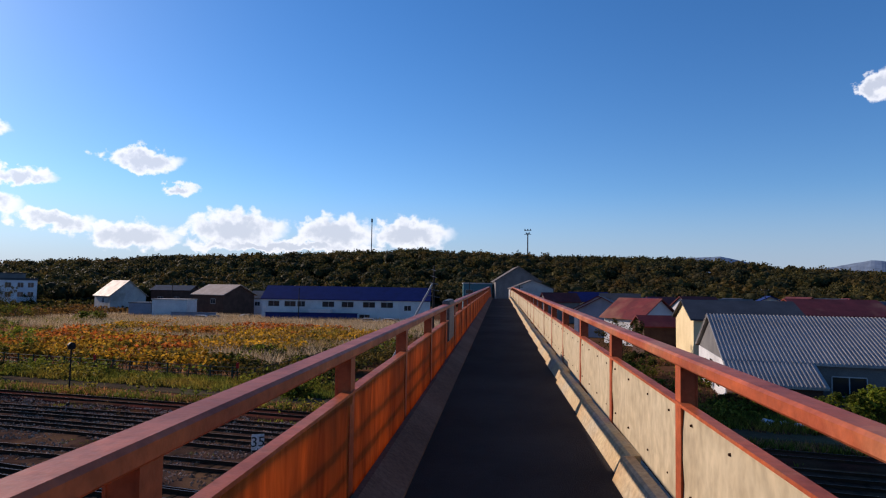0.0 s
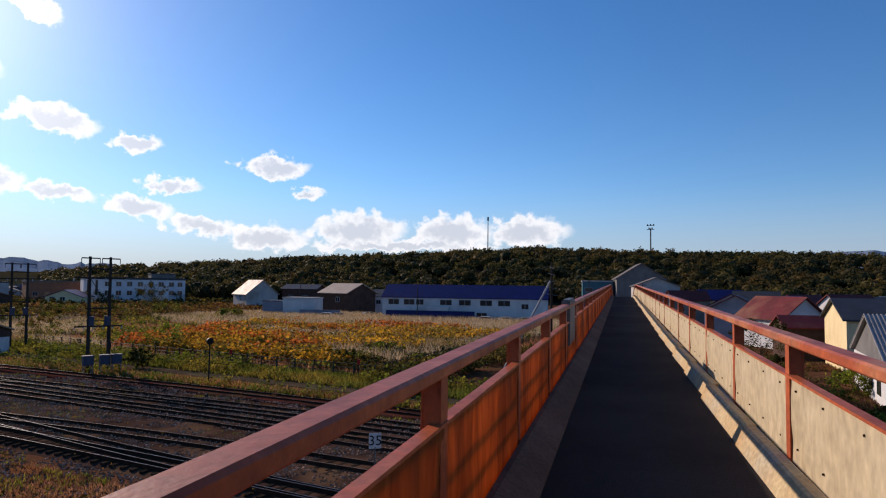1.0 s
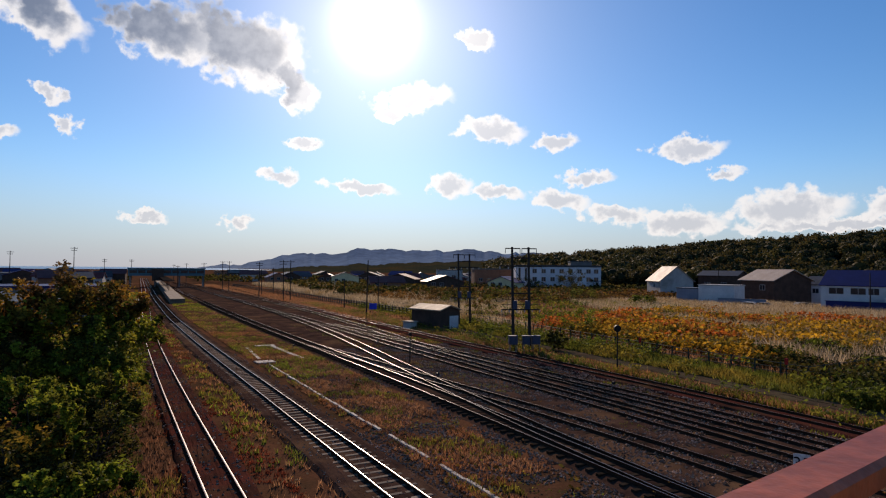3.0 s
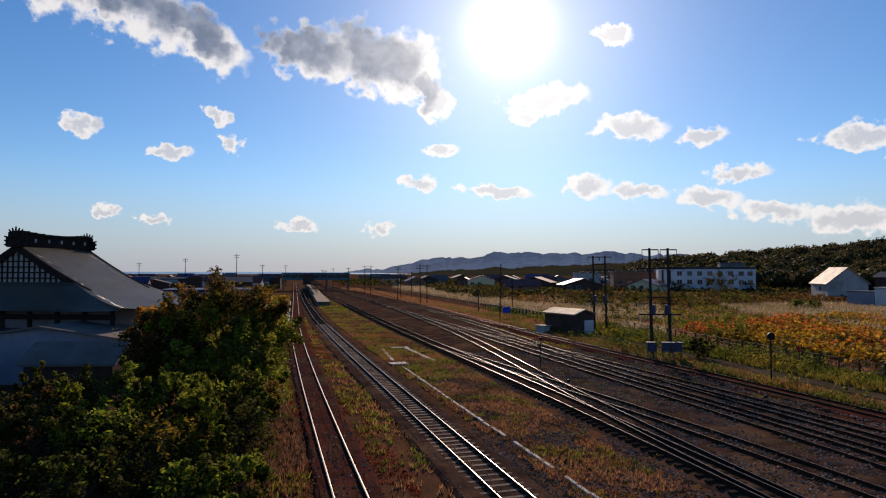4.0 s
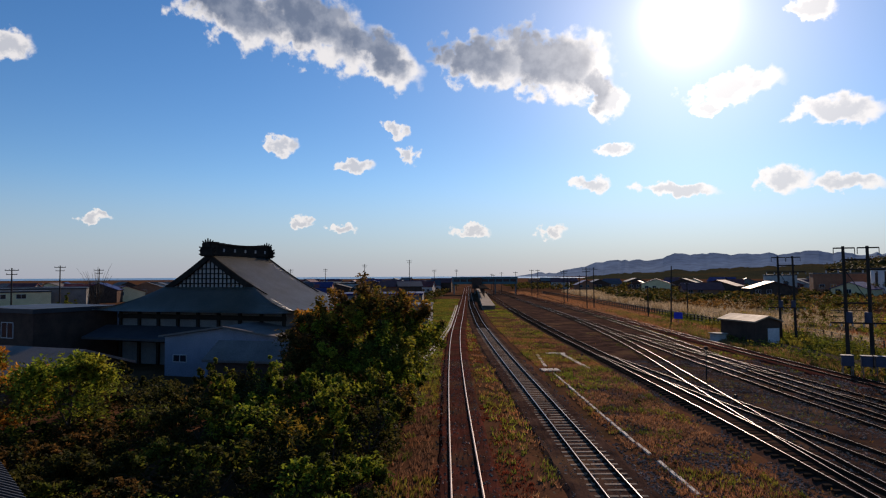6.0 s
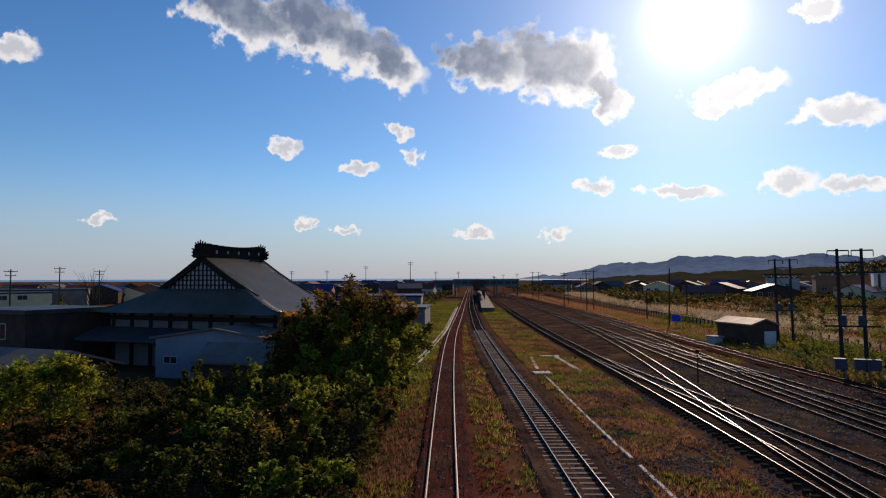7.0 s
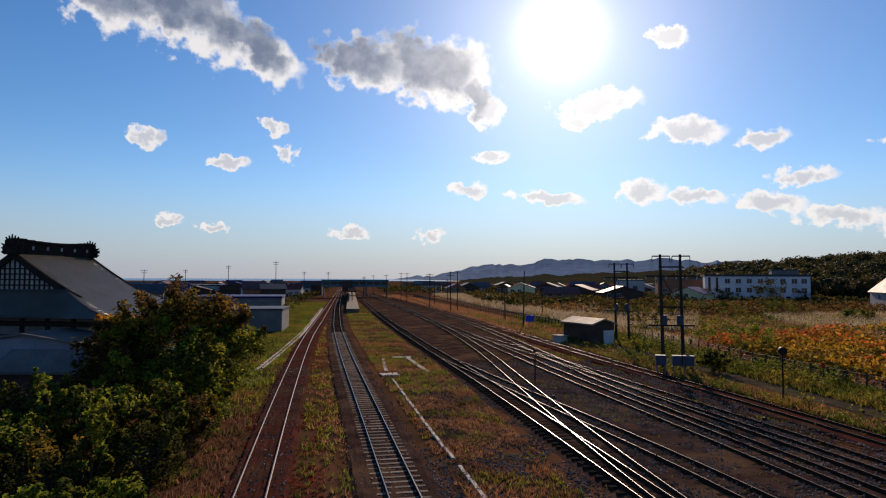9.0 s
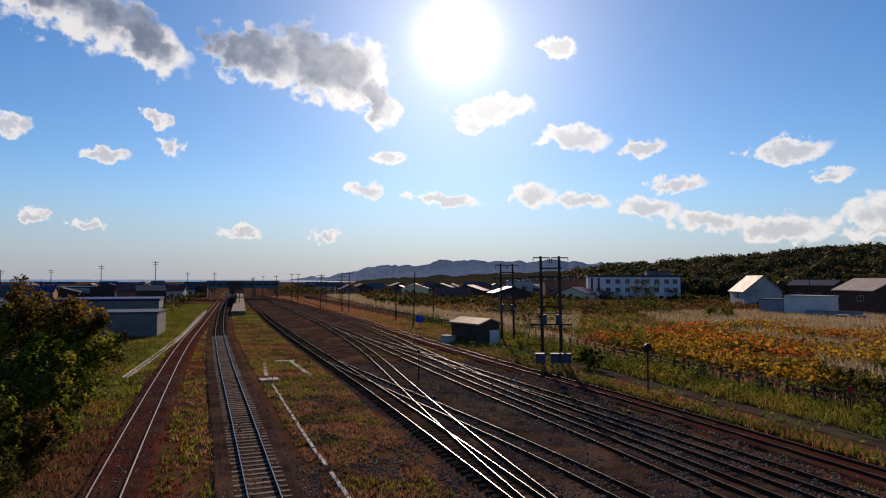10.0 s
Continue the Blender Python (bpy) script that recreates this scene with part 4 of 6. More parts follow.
# station: a closed passage over the tracks
station = thing("station", pose(-7.0, 262, 0), "teal station passage bridging the tracks, with a window band", "station")
part("body", boxes((0, 27, 0, 5, 4.0, 6.6)), M["teal"], station)
part("roof", boxes((-0.3, 27.3, -0.3, 5.3, 6.604, 7.0)), M["teal"], station)
for k in range(9):
    part("window", boxes((0.5 + k * 2.95, 3.0 + k * 2.95, -0.06, 0.0, 5.0, 6.1)), M["glass"], station)
for k in range(4):
    part("pillar", boxes((0.4 + k * 8.6, 1.0 + k * 8.6, 1.5, 3.5, GROUND, 4.0)), M["grey_wall"], station)
part("stair_block", boxes((8.2, 12.2, -3.0, -0.004, 2.2, 6.6)), M["brown_wall"], station)
platform = thing("platform", pose(0, 0, 0), "low concrete railway platform with a dark canopy", "platform")
part("slab", boxes((3.5, 6.5, 146, 330, GROUND, 0.72)), M["dark_concrete"], platform)
part("canopy", boxes((3.6, 6.4, 196, 300, 3.4, 3.6)), M["temple_dark"], platform)
for k in range(9):
    part("column", boxes((4.9, 5.1, 198 + k * 12, 198.3 + k * 12, 0.72, 3.4)), M["brown_wall"], platform)


# temple ------------------------------------------------------------------
temple = thing("temple", pose(-22.9, 58.0, 0, 0, 0, -17.0), "old temple hall with a sweeping grey copper roof and dark gable", "temple")


def curve_roof(z_top, z_low, reach, f):
    """Height of a concave temple roof at the share f of the way from ridge to eave."""
    return z_top + (z_low - z_top) * (1 - (1 - f) ** 1.45) ** 1.0 if f < 1 else z_low


RZ, EZ, HALF, LONG = 9.85, 4.6, 11.0, 8.0
for sgn in (-1, 1):
    bm = bmesh.new()
    rows = []
    for i in range(15):
        f = i / 14
        z = curve_roof(RZ, EZ, HALF, f) + (0.35 * max(0, f - 0.8) / 0.2) ** 2
        # the slope widens below the gable into the hip
        grow = 0.3 + 2.9 * max(0.0, (f - 0.42) / 0.58)
        rows.append([(sgn * HALF * f, y, z + (0.45 if j in (0, 8) else 0) * max(0, f - 0.6)) for j, y in enumerate(np.linspace(-grow, LONG + grow, 9))])
    vs = [[bm.verts.new(p) for p in r] for r in rows]
    for r0, r1 in zip(vs, vs[1:]):
        for a, b, c, d in zip(r0, r0[1:], r1[1:], r1):
            bm.faces.new((a, b, c, d))
    bmesh.ops.solidify(bm, geom=bm.faces[:], thickness=0.3)
    part("roof_slope", bm, M["temple_roof"], temple, "sunlit grey-green copper roof slope" if sgn > 0 else "", smooth=True)
for sgn, y0 in ((-1, 0.0), (1, LONG)):
    bm = bmesh.new()
    f0, rows = 0.46, []
    for i in range(9):
        f = f0 + (1 - f0) * i / 8
        z = curve_roof(RZ, EZ, HALF, f) + 0.02
        grow = 0.3 + 2.9 * max(0.0, (f - 0.42) / 0.58)
        rows.append([(x, y0 + sgn * grow, z + (0.3 if j in (0, 8) else 0) * max(0, f - 0.7)) for j, x in enumerate(np.linspace(-HALF * f, HALF * f, 9))])
    vs = [[bm.verts.new(p) for p in r] for r in rows]
    for r0, r1 in zip(vs, vs[1:]):
        for a, b, c, d in zip(r0, r0[1:], r1[1:], r1):
            bm.faces.new((a, b, c, d))
    bmesh.ops.solidify(bm, geom=bm.faces[:], thickness=0.25)
    part("skirt_roof", bm, M["temple_roof"], temple, smooth=True)
    gz = curve_roof(RZ, EZ, HALF, f0)
    bm = bmesh.new()
    prism(bm, [(-HALF * f0, gz), (HALF * f0, gz), (HALF * 0.22, curve_roof(RZ, EZ, HALF, 0.22) - 0.25), (0, RZ - 0.3), (-HALF * 0.22, curve_roof(RZ, EZ, HALF, 0.22) - 0.25)], y0 - 0.1 - (0.05 if sgn > 0 else 0), y0 + 0.1)
    part("gable_wall", bm, M["off_white"], temple)
    for k in range(-8, 9):
        x = k * 0.46
        top = curve_roof(RZ, EZ, HALF, abs(x) / HALF) - 0.35
        if top > gz + 0.3:
            part("lattice_bar", boxes((x - 0.06, x + 0.06, y0 + sgn * 0.1, y0 + sgn * 0.17, gz, top)), M["temple_dark"], temple)
    for k in range(4):
        z = gz + 0.35 + k * 0.45
        half = max(0.3, HALF * f0 * (1 - (z - gz) / (RZ - gz)) - 0.4)
        part("lattice_rail", boxes((-half, half, y0 + sgn * 0.17, y0 + sgn * 0.21, z - 0.05, z + 0.05)), M["temple_dark"], temple)
    for side in (-1, 1):
        bm = bmesh.new()
        fs = [f0 * 1.25 * i / 10 for i in range(11)]
        low = [(side * HALF * f, curve_roof(RZ, EZ, HALF, f) - 0.55 + 0.05 * f / fs[-1]) for f in fs]
        high = [(side * HALF * f, curve_roof(RZ, EZ, HALF, f) + 0.06) for f in fs]
        prism(bm, low + high[::-1], y0 + sgn * 0.24, y0 + sgn * 0.42)
        part("bargeboard", bm, M["temple_dark"], temple)
for i in range(10):
    y0, y1 = -0.3 + (LONG + 0.6) * i / 10, -0.3 + (LONG + 0.6) * (i + 1) / 10
    sag = 0.22 * ((2 * (i + 0.5) / 10 - 1) ** 2)
    part("ridge_block", boxes((-0.32, 0.32, y0, y1, RZ - 0.15, RZ + 0.75 + sag)), M["temple_dark"], temple)
    part("ridge_cap", boxes((-0.42, 0.42, y0, y1, RZ + 0.754 + sag, RZ + 0.92 + sag)), M["temple_dark"], temple)
for y in (-0.5, LONG + 0.5):
    bm = bmesh.new()
    box(bm, -0.75, 0.75, y - 0.22, y + 0.22, RZ - 0.25, RZ + 0.55, bevel=0.08)
    box(bm, -0.55, 0.55, y - 0.24, y + 0.24, RZ + 0.45, RZ + 1.05, bevel=0.1)
    for k in range(-2, 3):
        tube(bm, (k * 0.2, y, RZ + 0.95), (k * 0.3, y, RZ + 1.42 - abs(k) * 0.12), 0.09, 0.05)
    for k in (-1, 1):
        for j in range(3):
            tube(bm, (k * 0.65, y, RZ - 0.15 + j * 0.33), (k * 0.98, y, RZ - 0.02 + j * 0.33), 0.1, 0.05)
    part("ridge_end_tile", bm, M["temple_dark"], temple, "dark ornamental ridge-end tile")
for k in range(6):
    part("ridge_mark", boxes((0.325, 0.36, 1.2 + k * 1.6, 1.42 + k * 1.6, RZ + 0.2, RZ + 0.5)), M["off_white"], temple)
# white wall given grey: shade of the deep eaves is in the colour
part("wall", boxes((-9.0, 9.0, -1.6, LONG + 1.6, GROUND - 0.2, EZ + 0.1)), M["grey_wall"], temple)
bm = bmesh.new()
prism(bm, [(-1.9, 3.05), (-1.9, 3.25), (-4.6, 2.35), (-4.6, 2.15)], -10.5, 9.5)
bmesh.ops.transform(bm, matrix=Matrix(((0, 1, 0, 0), (1, 0, 0, 0), (0, 0, 1, 0), (0, 0, 0, 1))), verts=bm.verts)
part("lower_roof", bm, M["dark_roof"], temple)
for k in range(9):
    x = -9.0 + k * 2.25
    part("column", boxes((x - 0.14, x + 0.14, -1.78, -1.6, GROUND, EZ)), M["temple_dark"], temple)
part("beam", boxes((-9.2, 9.2, -1.85, -1.61, 3.9, 4.3)), M["temple_dark"], temple)
part("beam", boxes((-9.2, 9.2, -1.83, -1.61, 1.7, 1.9)), M["temple_dark"], temple)
# white annex; blue_wall holds the bluish tone of its shade
house("temple_annex", pose(-23.9, 51.4, 0, 0, 0, -14.6), 11.4, 5.5, 2.85, 3.65, "blue_wall", "grey_roof", "white annex tinted blue for shade, with a shallow grey roof", "annex", 0.35, gable_front=True, windows=[(1.5, 0.9, 1.3, 0.5), (6.0, 1.5, 1.6, 0.6), (8.0, 1.5, 1.6, 0.6)])
house("lean_to", pose(-17.4, 44.6, 0, 0, 0, -10), 5.4, 3.6, 1.9, 2.9, "brown_wall", "grey_roof", "low lean-to with a brown-grey sheet roof", "shed", 0.3)
house("long_wing", pose(-47, 64, 0, 0, 0, -10), 15, 9, 2.8, 4.6, "brown_wall", "dark_roof", "low dark-roofed wing beside the temple", "wing", 0.5)
flat_building("grey_house", pose(-46, 58, 0, 0, 0, -24), 10, 8, 4.6, "brown_wall", "dark_roof", "dark flat-roofed house with a balcony", "house", windows=[(2.6, 2.4, 1.8, 1.3), (6.2, 2.4, 1.8, 1.3)])
house("low_roof_shed", pose(-38, 41, 0, 0, 0, -18), 14, 7, 1.9, 3.0, "brown_wall", "grey_roof", "long low shed with a flat brown-grey roof", "shed", 0.4)
house("near_shed", pose(-20.3, 20.1, 0, 0, 0, -45), 11.4, 4.4, 2.35, 3.5, "grey_wall", "dark_roof", "small shed with a ribbed dark roof under the bridge", "shed", 0.3, seams=0.3)


# yard fixtures -----------------------------------------------------------
shed = house("signal_shed", pose(33.5, 74.6, 0, 0, 0, 18), 3.4, 5.7, 2.15, 2.68, "brown_wall", "shed_roof", "small dark trackside shed with a pale metal roof", "shed", 0.3, gable_front=True)
part("side_door", boxes((1.7, 3.3, -0.06, -0.004, GROUND, 1.4)), M["white"], shed, "white door panel")
flat_building("shed_store", pose(30.2, 76.5, 0, 0, 0, 20), 1.0, 1.6, 0.6, "off_white", "concrete", "low pale store box beside the shed", "box", parapet=0.1)


def wood_pole(x, y, top, arms=((0.35, 1.6),), lean=0.0, label="dark wooden line pole with crossarms", r=0.14, turn=18.6):
    t = thing("utility_pole", pose(x, y, GROUND, 0, 0, -turn) @ pose(0, 0, 0, 0, lean), label, "utility pole", "line poles")
    h = top - GROUND
    part("shaft", tubes(((0, 0, -0.3), (0, 0, h), r, r * 0.62, 10)), M["wood_pole"], t)
    for drop, w in arms:
        a = part("crossarm", boxes((-w / 2, w / 2, -0.05, 0.05, h - drop - 0.06, h - drop + 0.06)), M["wood_pole"], t)
        n = max(2, int(w / 0.6))
        for k in range(n + 1):
            px = -w / 2 + 0.08 + (w - 0.16) * k / n
            part("insulator", tubes(((px, 0, h - drop + 0.06), (px, 0, h - drop + 0.26), 0.05, 0.03, 8)), M["off_white"], a)
    return t


def twin_poles(x, y, x2, y2, top, label):
    """Two poles joined by crossarms, with a shelf of equipment lower down."""
    t = thing("twin_pole", pose(x, y, GROUND), label, "utility pole", "twin line poles")
    h = top - GROUND
    d = Vector((x2 - x, y2 - y, 0))
    u = d.normalized()
    for o in (Vector((0, 0, 0)), d):
        part("shaft", tubes(((o.x + 0.12, o.y, -0.3), (o.x - 0.08, o.y, h), 0.17, 0.11, 10)), M["wood_pole"], t)

    def bar(z, over, name="crossarm", r=0.07):
        a, b = -u * over, d + u * over
        return part(name, tubes(((a.x, a.y, z), (b.x, b.y, z), r, r, 6)), M["wood_pole"], t)

    for o in (Vector((0, 0, 0)), d):
        a, b = o - u * 0.75, o + u * 0.75
        arm = part("crossarm", tubes(((a.x, a.y, h - 0.15), (b.x, b.y, h - 0.15), 0.055, 0.055, 6)), M["wood_pole"], t)
        for e in (a, b):
            part("hanger", tubes(((e.x, e.y, h - 0.15), (e.x, e.y, h - 0.65), 0.03, 0.03, 6)), M["black"], arm)
    for z, over in ((h - 1.1, 0.2), (h - 1.9, 1.3), (h - 4.6, 0.3), (h - 6.2, 1.1)):
        arm = bar(z, over)
        if over > 1:
            n = 5
            for k in range(n + 1):
                p = -u * over + (d + u * over * 2) * (k / n)
                part("insulator", tubes(((p.x, p.y, z - 0.28), (p.x, p.y, z - 0.06), 0.05, 0.07, 8)), M["off_white"], arm)
    for k in (-0.28, 1.05):
        c = d * 0.5 + u * (k - 0.35)
        part("transformer", tubes(((c.x, c.y, h - 6.15), (c.x, c.y, h - 5.3), 0.26, 0.26, 12)), M["blue_box"], t)
    for z in (h - 5.7, h - 5.2):
        bar(z, 1.1, "guard_rail", 0.025)
    part("stay", tubes(((0, 0, h - 1.9), (d.x, d.y, h - 4.6), 0.03, 0.03, 6)), M["black"], t)
    return t


twin_poles(31.3, 53.3, 32.9, 52.8, 9.9, "tall twin wooden poles with crossarms and transformers")
twin_poles(38.2, 78.6, 39.7, 78.1, 9.8, "twin wooden poles with crossarms behind the shed")
wood_pole(32.4, 101.4, 9.0, (), 1.2, "bare leaning dark pole by a blue sign", 0.13)
for x, y, top, arms in ((28.2, 150, 9.4, ((0.4, 1.8), (1.0, 1.8))), (29.8, 150, 9.4, ((0.4, 1.8),)), (25.0, 165, 9.0, ((0.4, 1.9), (0.9, 1.5))), (21.5, 215, 9.5, ((0.3, 1.6),)), (23.5, 215, 9.5, ((0.3, 1.6),)), (18.0, 240, 9.0, ((0.4, 1.8),)),
                        (14.5, 285, 9.0, ((0.4, 1.8),)), (33.5, 118, 5.2, ()), (29.0, 185, 7.0, ((0.4, 1.2),)), (9.6, 250, 8.0, ((0.4, 1.6),)), (11.5, 330, 8.5, ((0.4, 1.8),)), (44, 128, 6.0, ((0.3, 1.0),)), (36, 205, 7.5, ((0.4, 1.4),))):
    wood_pole(x, y, top, arms, rng.normal() * 0.6)
for az, d, top in ((-33.5, 150, 10.2), (-30.9, 170, 9.8), (-36.5, 130, 9.4), (-38.5, 160, 9.6), (-9.5, 260, 12.5), (-5.4, 230, 13.5), (-13, 280, 11), (-3.2, 290, 10.5), (-1.2, 330, 10.8), (-16, 240, 10.4), (-20.5, 210, 9.0)):
    wood_pole(math.sin(radians(az)) * d, math.cos(radians(az)) * d, top, ((0.4, 2.0), (1.1, 1.6)), 0, "distant concrete street pole with crossarms", 0.16, az)
for lat, depth, top in ((64.0, 84, 9.3), (18.0, 150, 9.0), (66.5, 130, 9.0), (-32.6, 140.5, 7.6), (-74, 170, 8.5), (6.0, 150, 9.6)):
    p = v0(lat, depth).translation
    wood_pole(p.x, p.y, top, ((0.4, 1.6),) if top > 8 else (), 0, "grey street pole among the houses", 0.13, 73)

# masts on the hill
p = Vector((400, 175.7, 0))
mast = thing("radio_mast", pose(p.x, p.y, 21), "tall slim radio mast on the wooded hill", "mast")
part("shaft", tubes(((0, 0, 0), (0, 0, 34), 0.45, 0.3, 8)), M["steel"], mast)
part("antenna", tubes(((0, 0, 33.5), (0, 0, 36), 0.7, 0.6, 8)), M["grey_wall"], mast)
flood = thing("floodlight_tower", pose(420, 68.7, 20.5), "floodlight tower rising from the wooded hill", "tower")
part("shaft", tubes(((0, 0, 0), (0, 0, 27), 0.5, 0.4, 8)), M["steel"], flood)
for z in (26, 28.6):
    part("gantry", boxes((-0.4, 0.4, -2.4, 2.4, z, z + 0.3)), M["steel"], flood)
for k in range(5):
    part("lamp_head", boxes((-0.6, 0.5, -2.2 + k * 0.95, -1.6 + k * 0.95, 26.4 if k % 2 else 28.9, 27.4 if k % 2 else 29.7)), M["grey_wall"], flood)

for x, y, w, turn in ((39.1, -8.3, 0.9, 20), (39.4, -9.3, 0.6, -30), (38.9, -10.0, 0.7, 50), (38.4, -11.0, 0.8, 10), (39.6, -10.6, 0.5, 70)):
    bm = bmesh.new()
    bmesh.ops.create_icosphere(bm, subdivisions=3, radius=w / 2)
    for v in bm.verts:
        v.co *= 1 + 0.28 * noise.noise(v.co * 5 + Vector((x, y, 0)))
        v.co.z = max(v.co.z * 0.6, -0.06)
    bag = part("rubbish_bag", bm, M["white"])
    bag.matrix_world = pose(x, y, GROUND + 0.05, 0, 0, turn)
    tagged(bag, "crumpled white plastic rubbish bag on rough ground", "rubbish bag", "rubbish bags by the bridge")

# strut and lattice pole by the bridge's far end
p = v0(-1.1, 62).translation
stay = thing("stay_pole", pose(p.x, p.y, GROUND), "leaning pale strut with a ragged lattice pole", "pole")
part("shaft", tubes(((0, 0, 0), (0.2, 0, 10.4), 0.16, 0.1, 8)), M["wood_pole"], stay)
part("strut", tubes(((-1.6, 4.2, 0), (0.1, 0.1, 8.6), 0.11, 0.09, 8)), M["off_white"], stay)
for k in range(5):
    part("bracket", tubes(((-0.1, -0.7 + 0.1 * k, 7.2 + k * 0.65), (0.25, 0.7 - 0.1 * k, 7.4 + k * 0.65), 0.035, 0.035, 6)), M["steel"], stay)

for x, y, w in ((30.2, 51.4, 0.8), (31.4, 51.0, 0.7), (32.3, 50.7, 0.8)):
    t = thing("signal_cabinet", pose(x, y, GROUND, 0, 0, -20), "faded blue trackside cabinet on thin legs", "cabinet", "blue cabinets by the poles")
    part("body", boxes((-w / 2, w / 2, -0.3, 0.3, 0.85, 1.62), bevel=0.03), M["blue_box"], t)
    part("lid", boxes((-w / 2 - 0.05, w / 2 + 0.05, -0.35, 0.35, 1.624, 1.68), bevel=0.015), M["blue_box"], t)
    for lx in (-w / 2 + 0.08, w / 2 - 0.08):
        for ly in (-0.28, 0.28):
            part("leg", boxes((lx - 0.03, lx + 0.03, ly - 0.03, ly + 0.03, 0, 0.85)), M["steel"], t)


def dwarf_signal(x, y, h, label, red=False):
    t = thing("signal_post", pose(x, y, GROUND, 0, 0, -20), label, "signal")
    part("post", tubes(((0, 0, 0), (0, 0, h - 0.45), 0.055, 0.05, 10)), M["black"], t)
    part("head", tubes(((0, -0.12, h - 0.25), (0, 0.12, h - 0.25), 0.27 if h > 3 else 0.15, 0.27 if h > 3 else 0.15, 16)), M["black"], t)
    part("hood", tubes(((0, -0.3, h - 0.2), (0, -0.12, h - 0.2), 0.13, 0.11, 12)), M["black"], t)
    part("base", boxes((-0.2, 0.2, -0.2, 0.2, -0.1, 0.12)), M["concrete"], t)
    return t


dwarf_signal(32.5, 39.5, 3.6, "black trackside signal on a tall thin post")
dwarf_signal(18.5, 48.8, 2.75, "black shunting signal on a thin post between tracks")
sign = thing("speed_sign", pose(16.5, 13.0, GROUND, 0, 0, -52), "white trackside speed sign reading 35 on a grey post", "sign")
part("post", tubes(((0, 0, 0), (0, 0, 1.95), 0.028, 0.028, 10)), M["steel"], sign)
part("plate", boxes((-0.23, 0.23, -0.015, 0.015, 1.88, 2.46), bevel=0.012), M["white"], sign)
txt = bpy.data.curves.new("numerals", "FONT")
txt.body, txt.size, txt.extrude, txt.align_x = "35", 0.52, 0.004, "CENTER"
num = new("numerals", txt)
num.data.materials.append(M["black"])
num.parent, num.matrix_local = sign, pose(0, -0.022, 2.01, 90)
blue = thing("blue_sign", pose(33.0, 99.8, GROUND), "small bright blue sign board beside the track", "sign")
part("post", tubes(((0, 0, 0), (0, 0, 1.9), 0.04, 0.04, 8)), M["steel"], blue)
part("board", boxes((-0.65, 0.65, -0.07, -0.02, 1.1, 2.1), bevel=0.015), M["sign_blue"], blue)
for x, y, turn in ((17.0, 40.5, 8), (22.6, 52.0, -6), (20.2, 62.0, 4), (26.3, 33.0, 0), (11.2, 60.5, 10)):
    t = thing("switch_stand", pose(x, y, GROUND, 0, 0, turn), "small rusty lever stand beside the points", "switch stand", "switch stands")
    part("base", boxes((-0.35, 0.35, -0.12, 0.12, 0.02, 0.16), bevel=0.02), M["rail_side"], t)
    part("lever", tubes(((0, 0, 0.14), (0.28, 0, 0.75), 0.025, 0.02, 8)), M["steel"], t)
    part("weight", tubes(((0.2, -0.07, 0.55), (0.2, 0.07, 0.55), 0.1, 0.1, 12)), M["black"], t)
for x, y in ((40.4, 45.0), (40.6, 30.5)):
    t = thing("marker_light", pose(x - 0.4, y, GROUND), "small red marker on the fence", "marker")
    part("post", tubes(((0, 0, 0), (0, 0, 1.3), 0.03, 0.03, 8)), M["black"], t)
    part("lamp", boxes((-0.1, 0.1, -0.1, 0.1, 1.3, 1.75), bevel=0.03), M["red_light"], t)

# cable trough lids and concrete slabs
trough = thing("cable_trough", pose(0, 0, GROUND), "line of pale concrete cable-trough lids in the dry grass", "cable trough")
lid_mesh = shared_mesh("trough_lid", boxes((-0.085, 0.085, -0.485, 0.485, 0.02, 0.12), bevel=0.012), M["pale_concrete"])
ys = np.arange(-6, 53, 1.0)
for y in ys:
    x = np.interp(y, [-6, 10, 24, 30, 36, 44, 55], [10.81, 10.01, 9.31, 8.93, 8.54, 8.12, 7.60])
    if rng.random() < 0.06:
        continue
    place("trough_lid", lid_mesh, pose(x + rng.normal() * 0.015, y, rng.normal() * 0.012, 0, 0, 2.2 + rng.normal() * 0.8), trough)
for x, y, w, d, a in ((7.65, 54.3, 1.5, 1.3, 8), (10.55, 60.0, 0.4, 9.6, 5.3), (9.55, 65.3, 1.9, 0.9, 0), (7.55, 60.2, 0.3, 8.4, -1)):
    t = part("concrete_slab", boxes((-w / 2, w / 2, -d / 2, d / 2, 0.0, 0.11), bevel=0.015), M["pale_concrete"])
    t.matrix_world = pose(x, y, GROUND, 0, 0, a)
    tagged(t, "pale concrete slab lying between the tracks", "slab", "slabs between the tracks")
kerb_pts = [(-3.25, 57.5), (-2.75, 72), (-2.2, 98), (-2.7, 168)]
xs = np.array([(np.interp(y, [p[1] for p in kerb_pts], [p[0] for p in kerb_pts]), y, 0) for y in np.arange(57.5, 168, 2.0)])
kerb = link_part("low_kerb", sweep_mesh("low_kerb", xs, [(-0.42, -0.1), (-0.22, -0.1), (-0.2, -0.22), (-0.02, -0.22), (0.0, -0.1), (0.16, -0.1), (0.16, -0.6), (-0.42, -0.6)]), M["pale_concrete"])
tagged(kerb, "low pale concrete edge along the grass bank", "kerb", kind="structure")
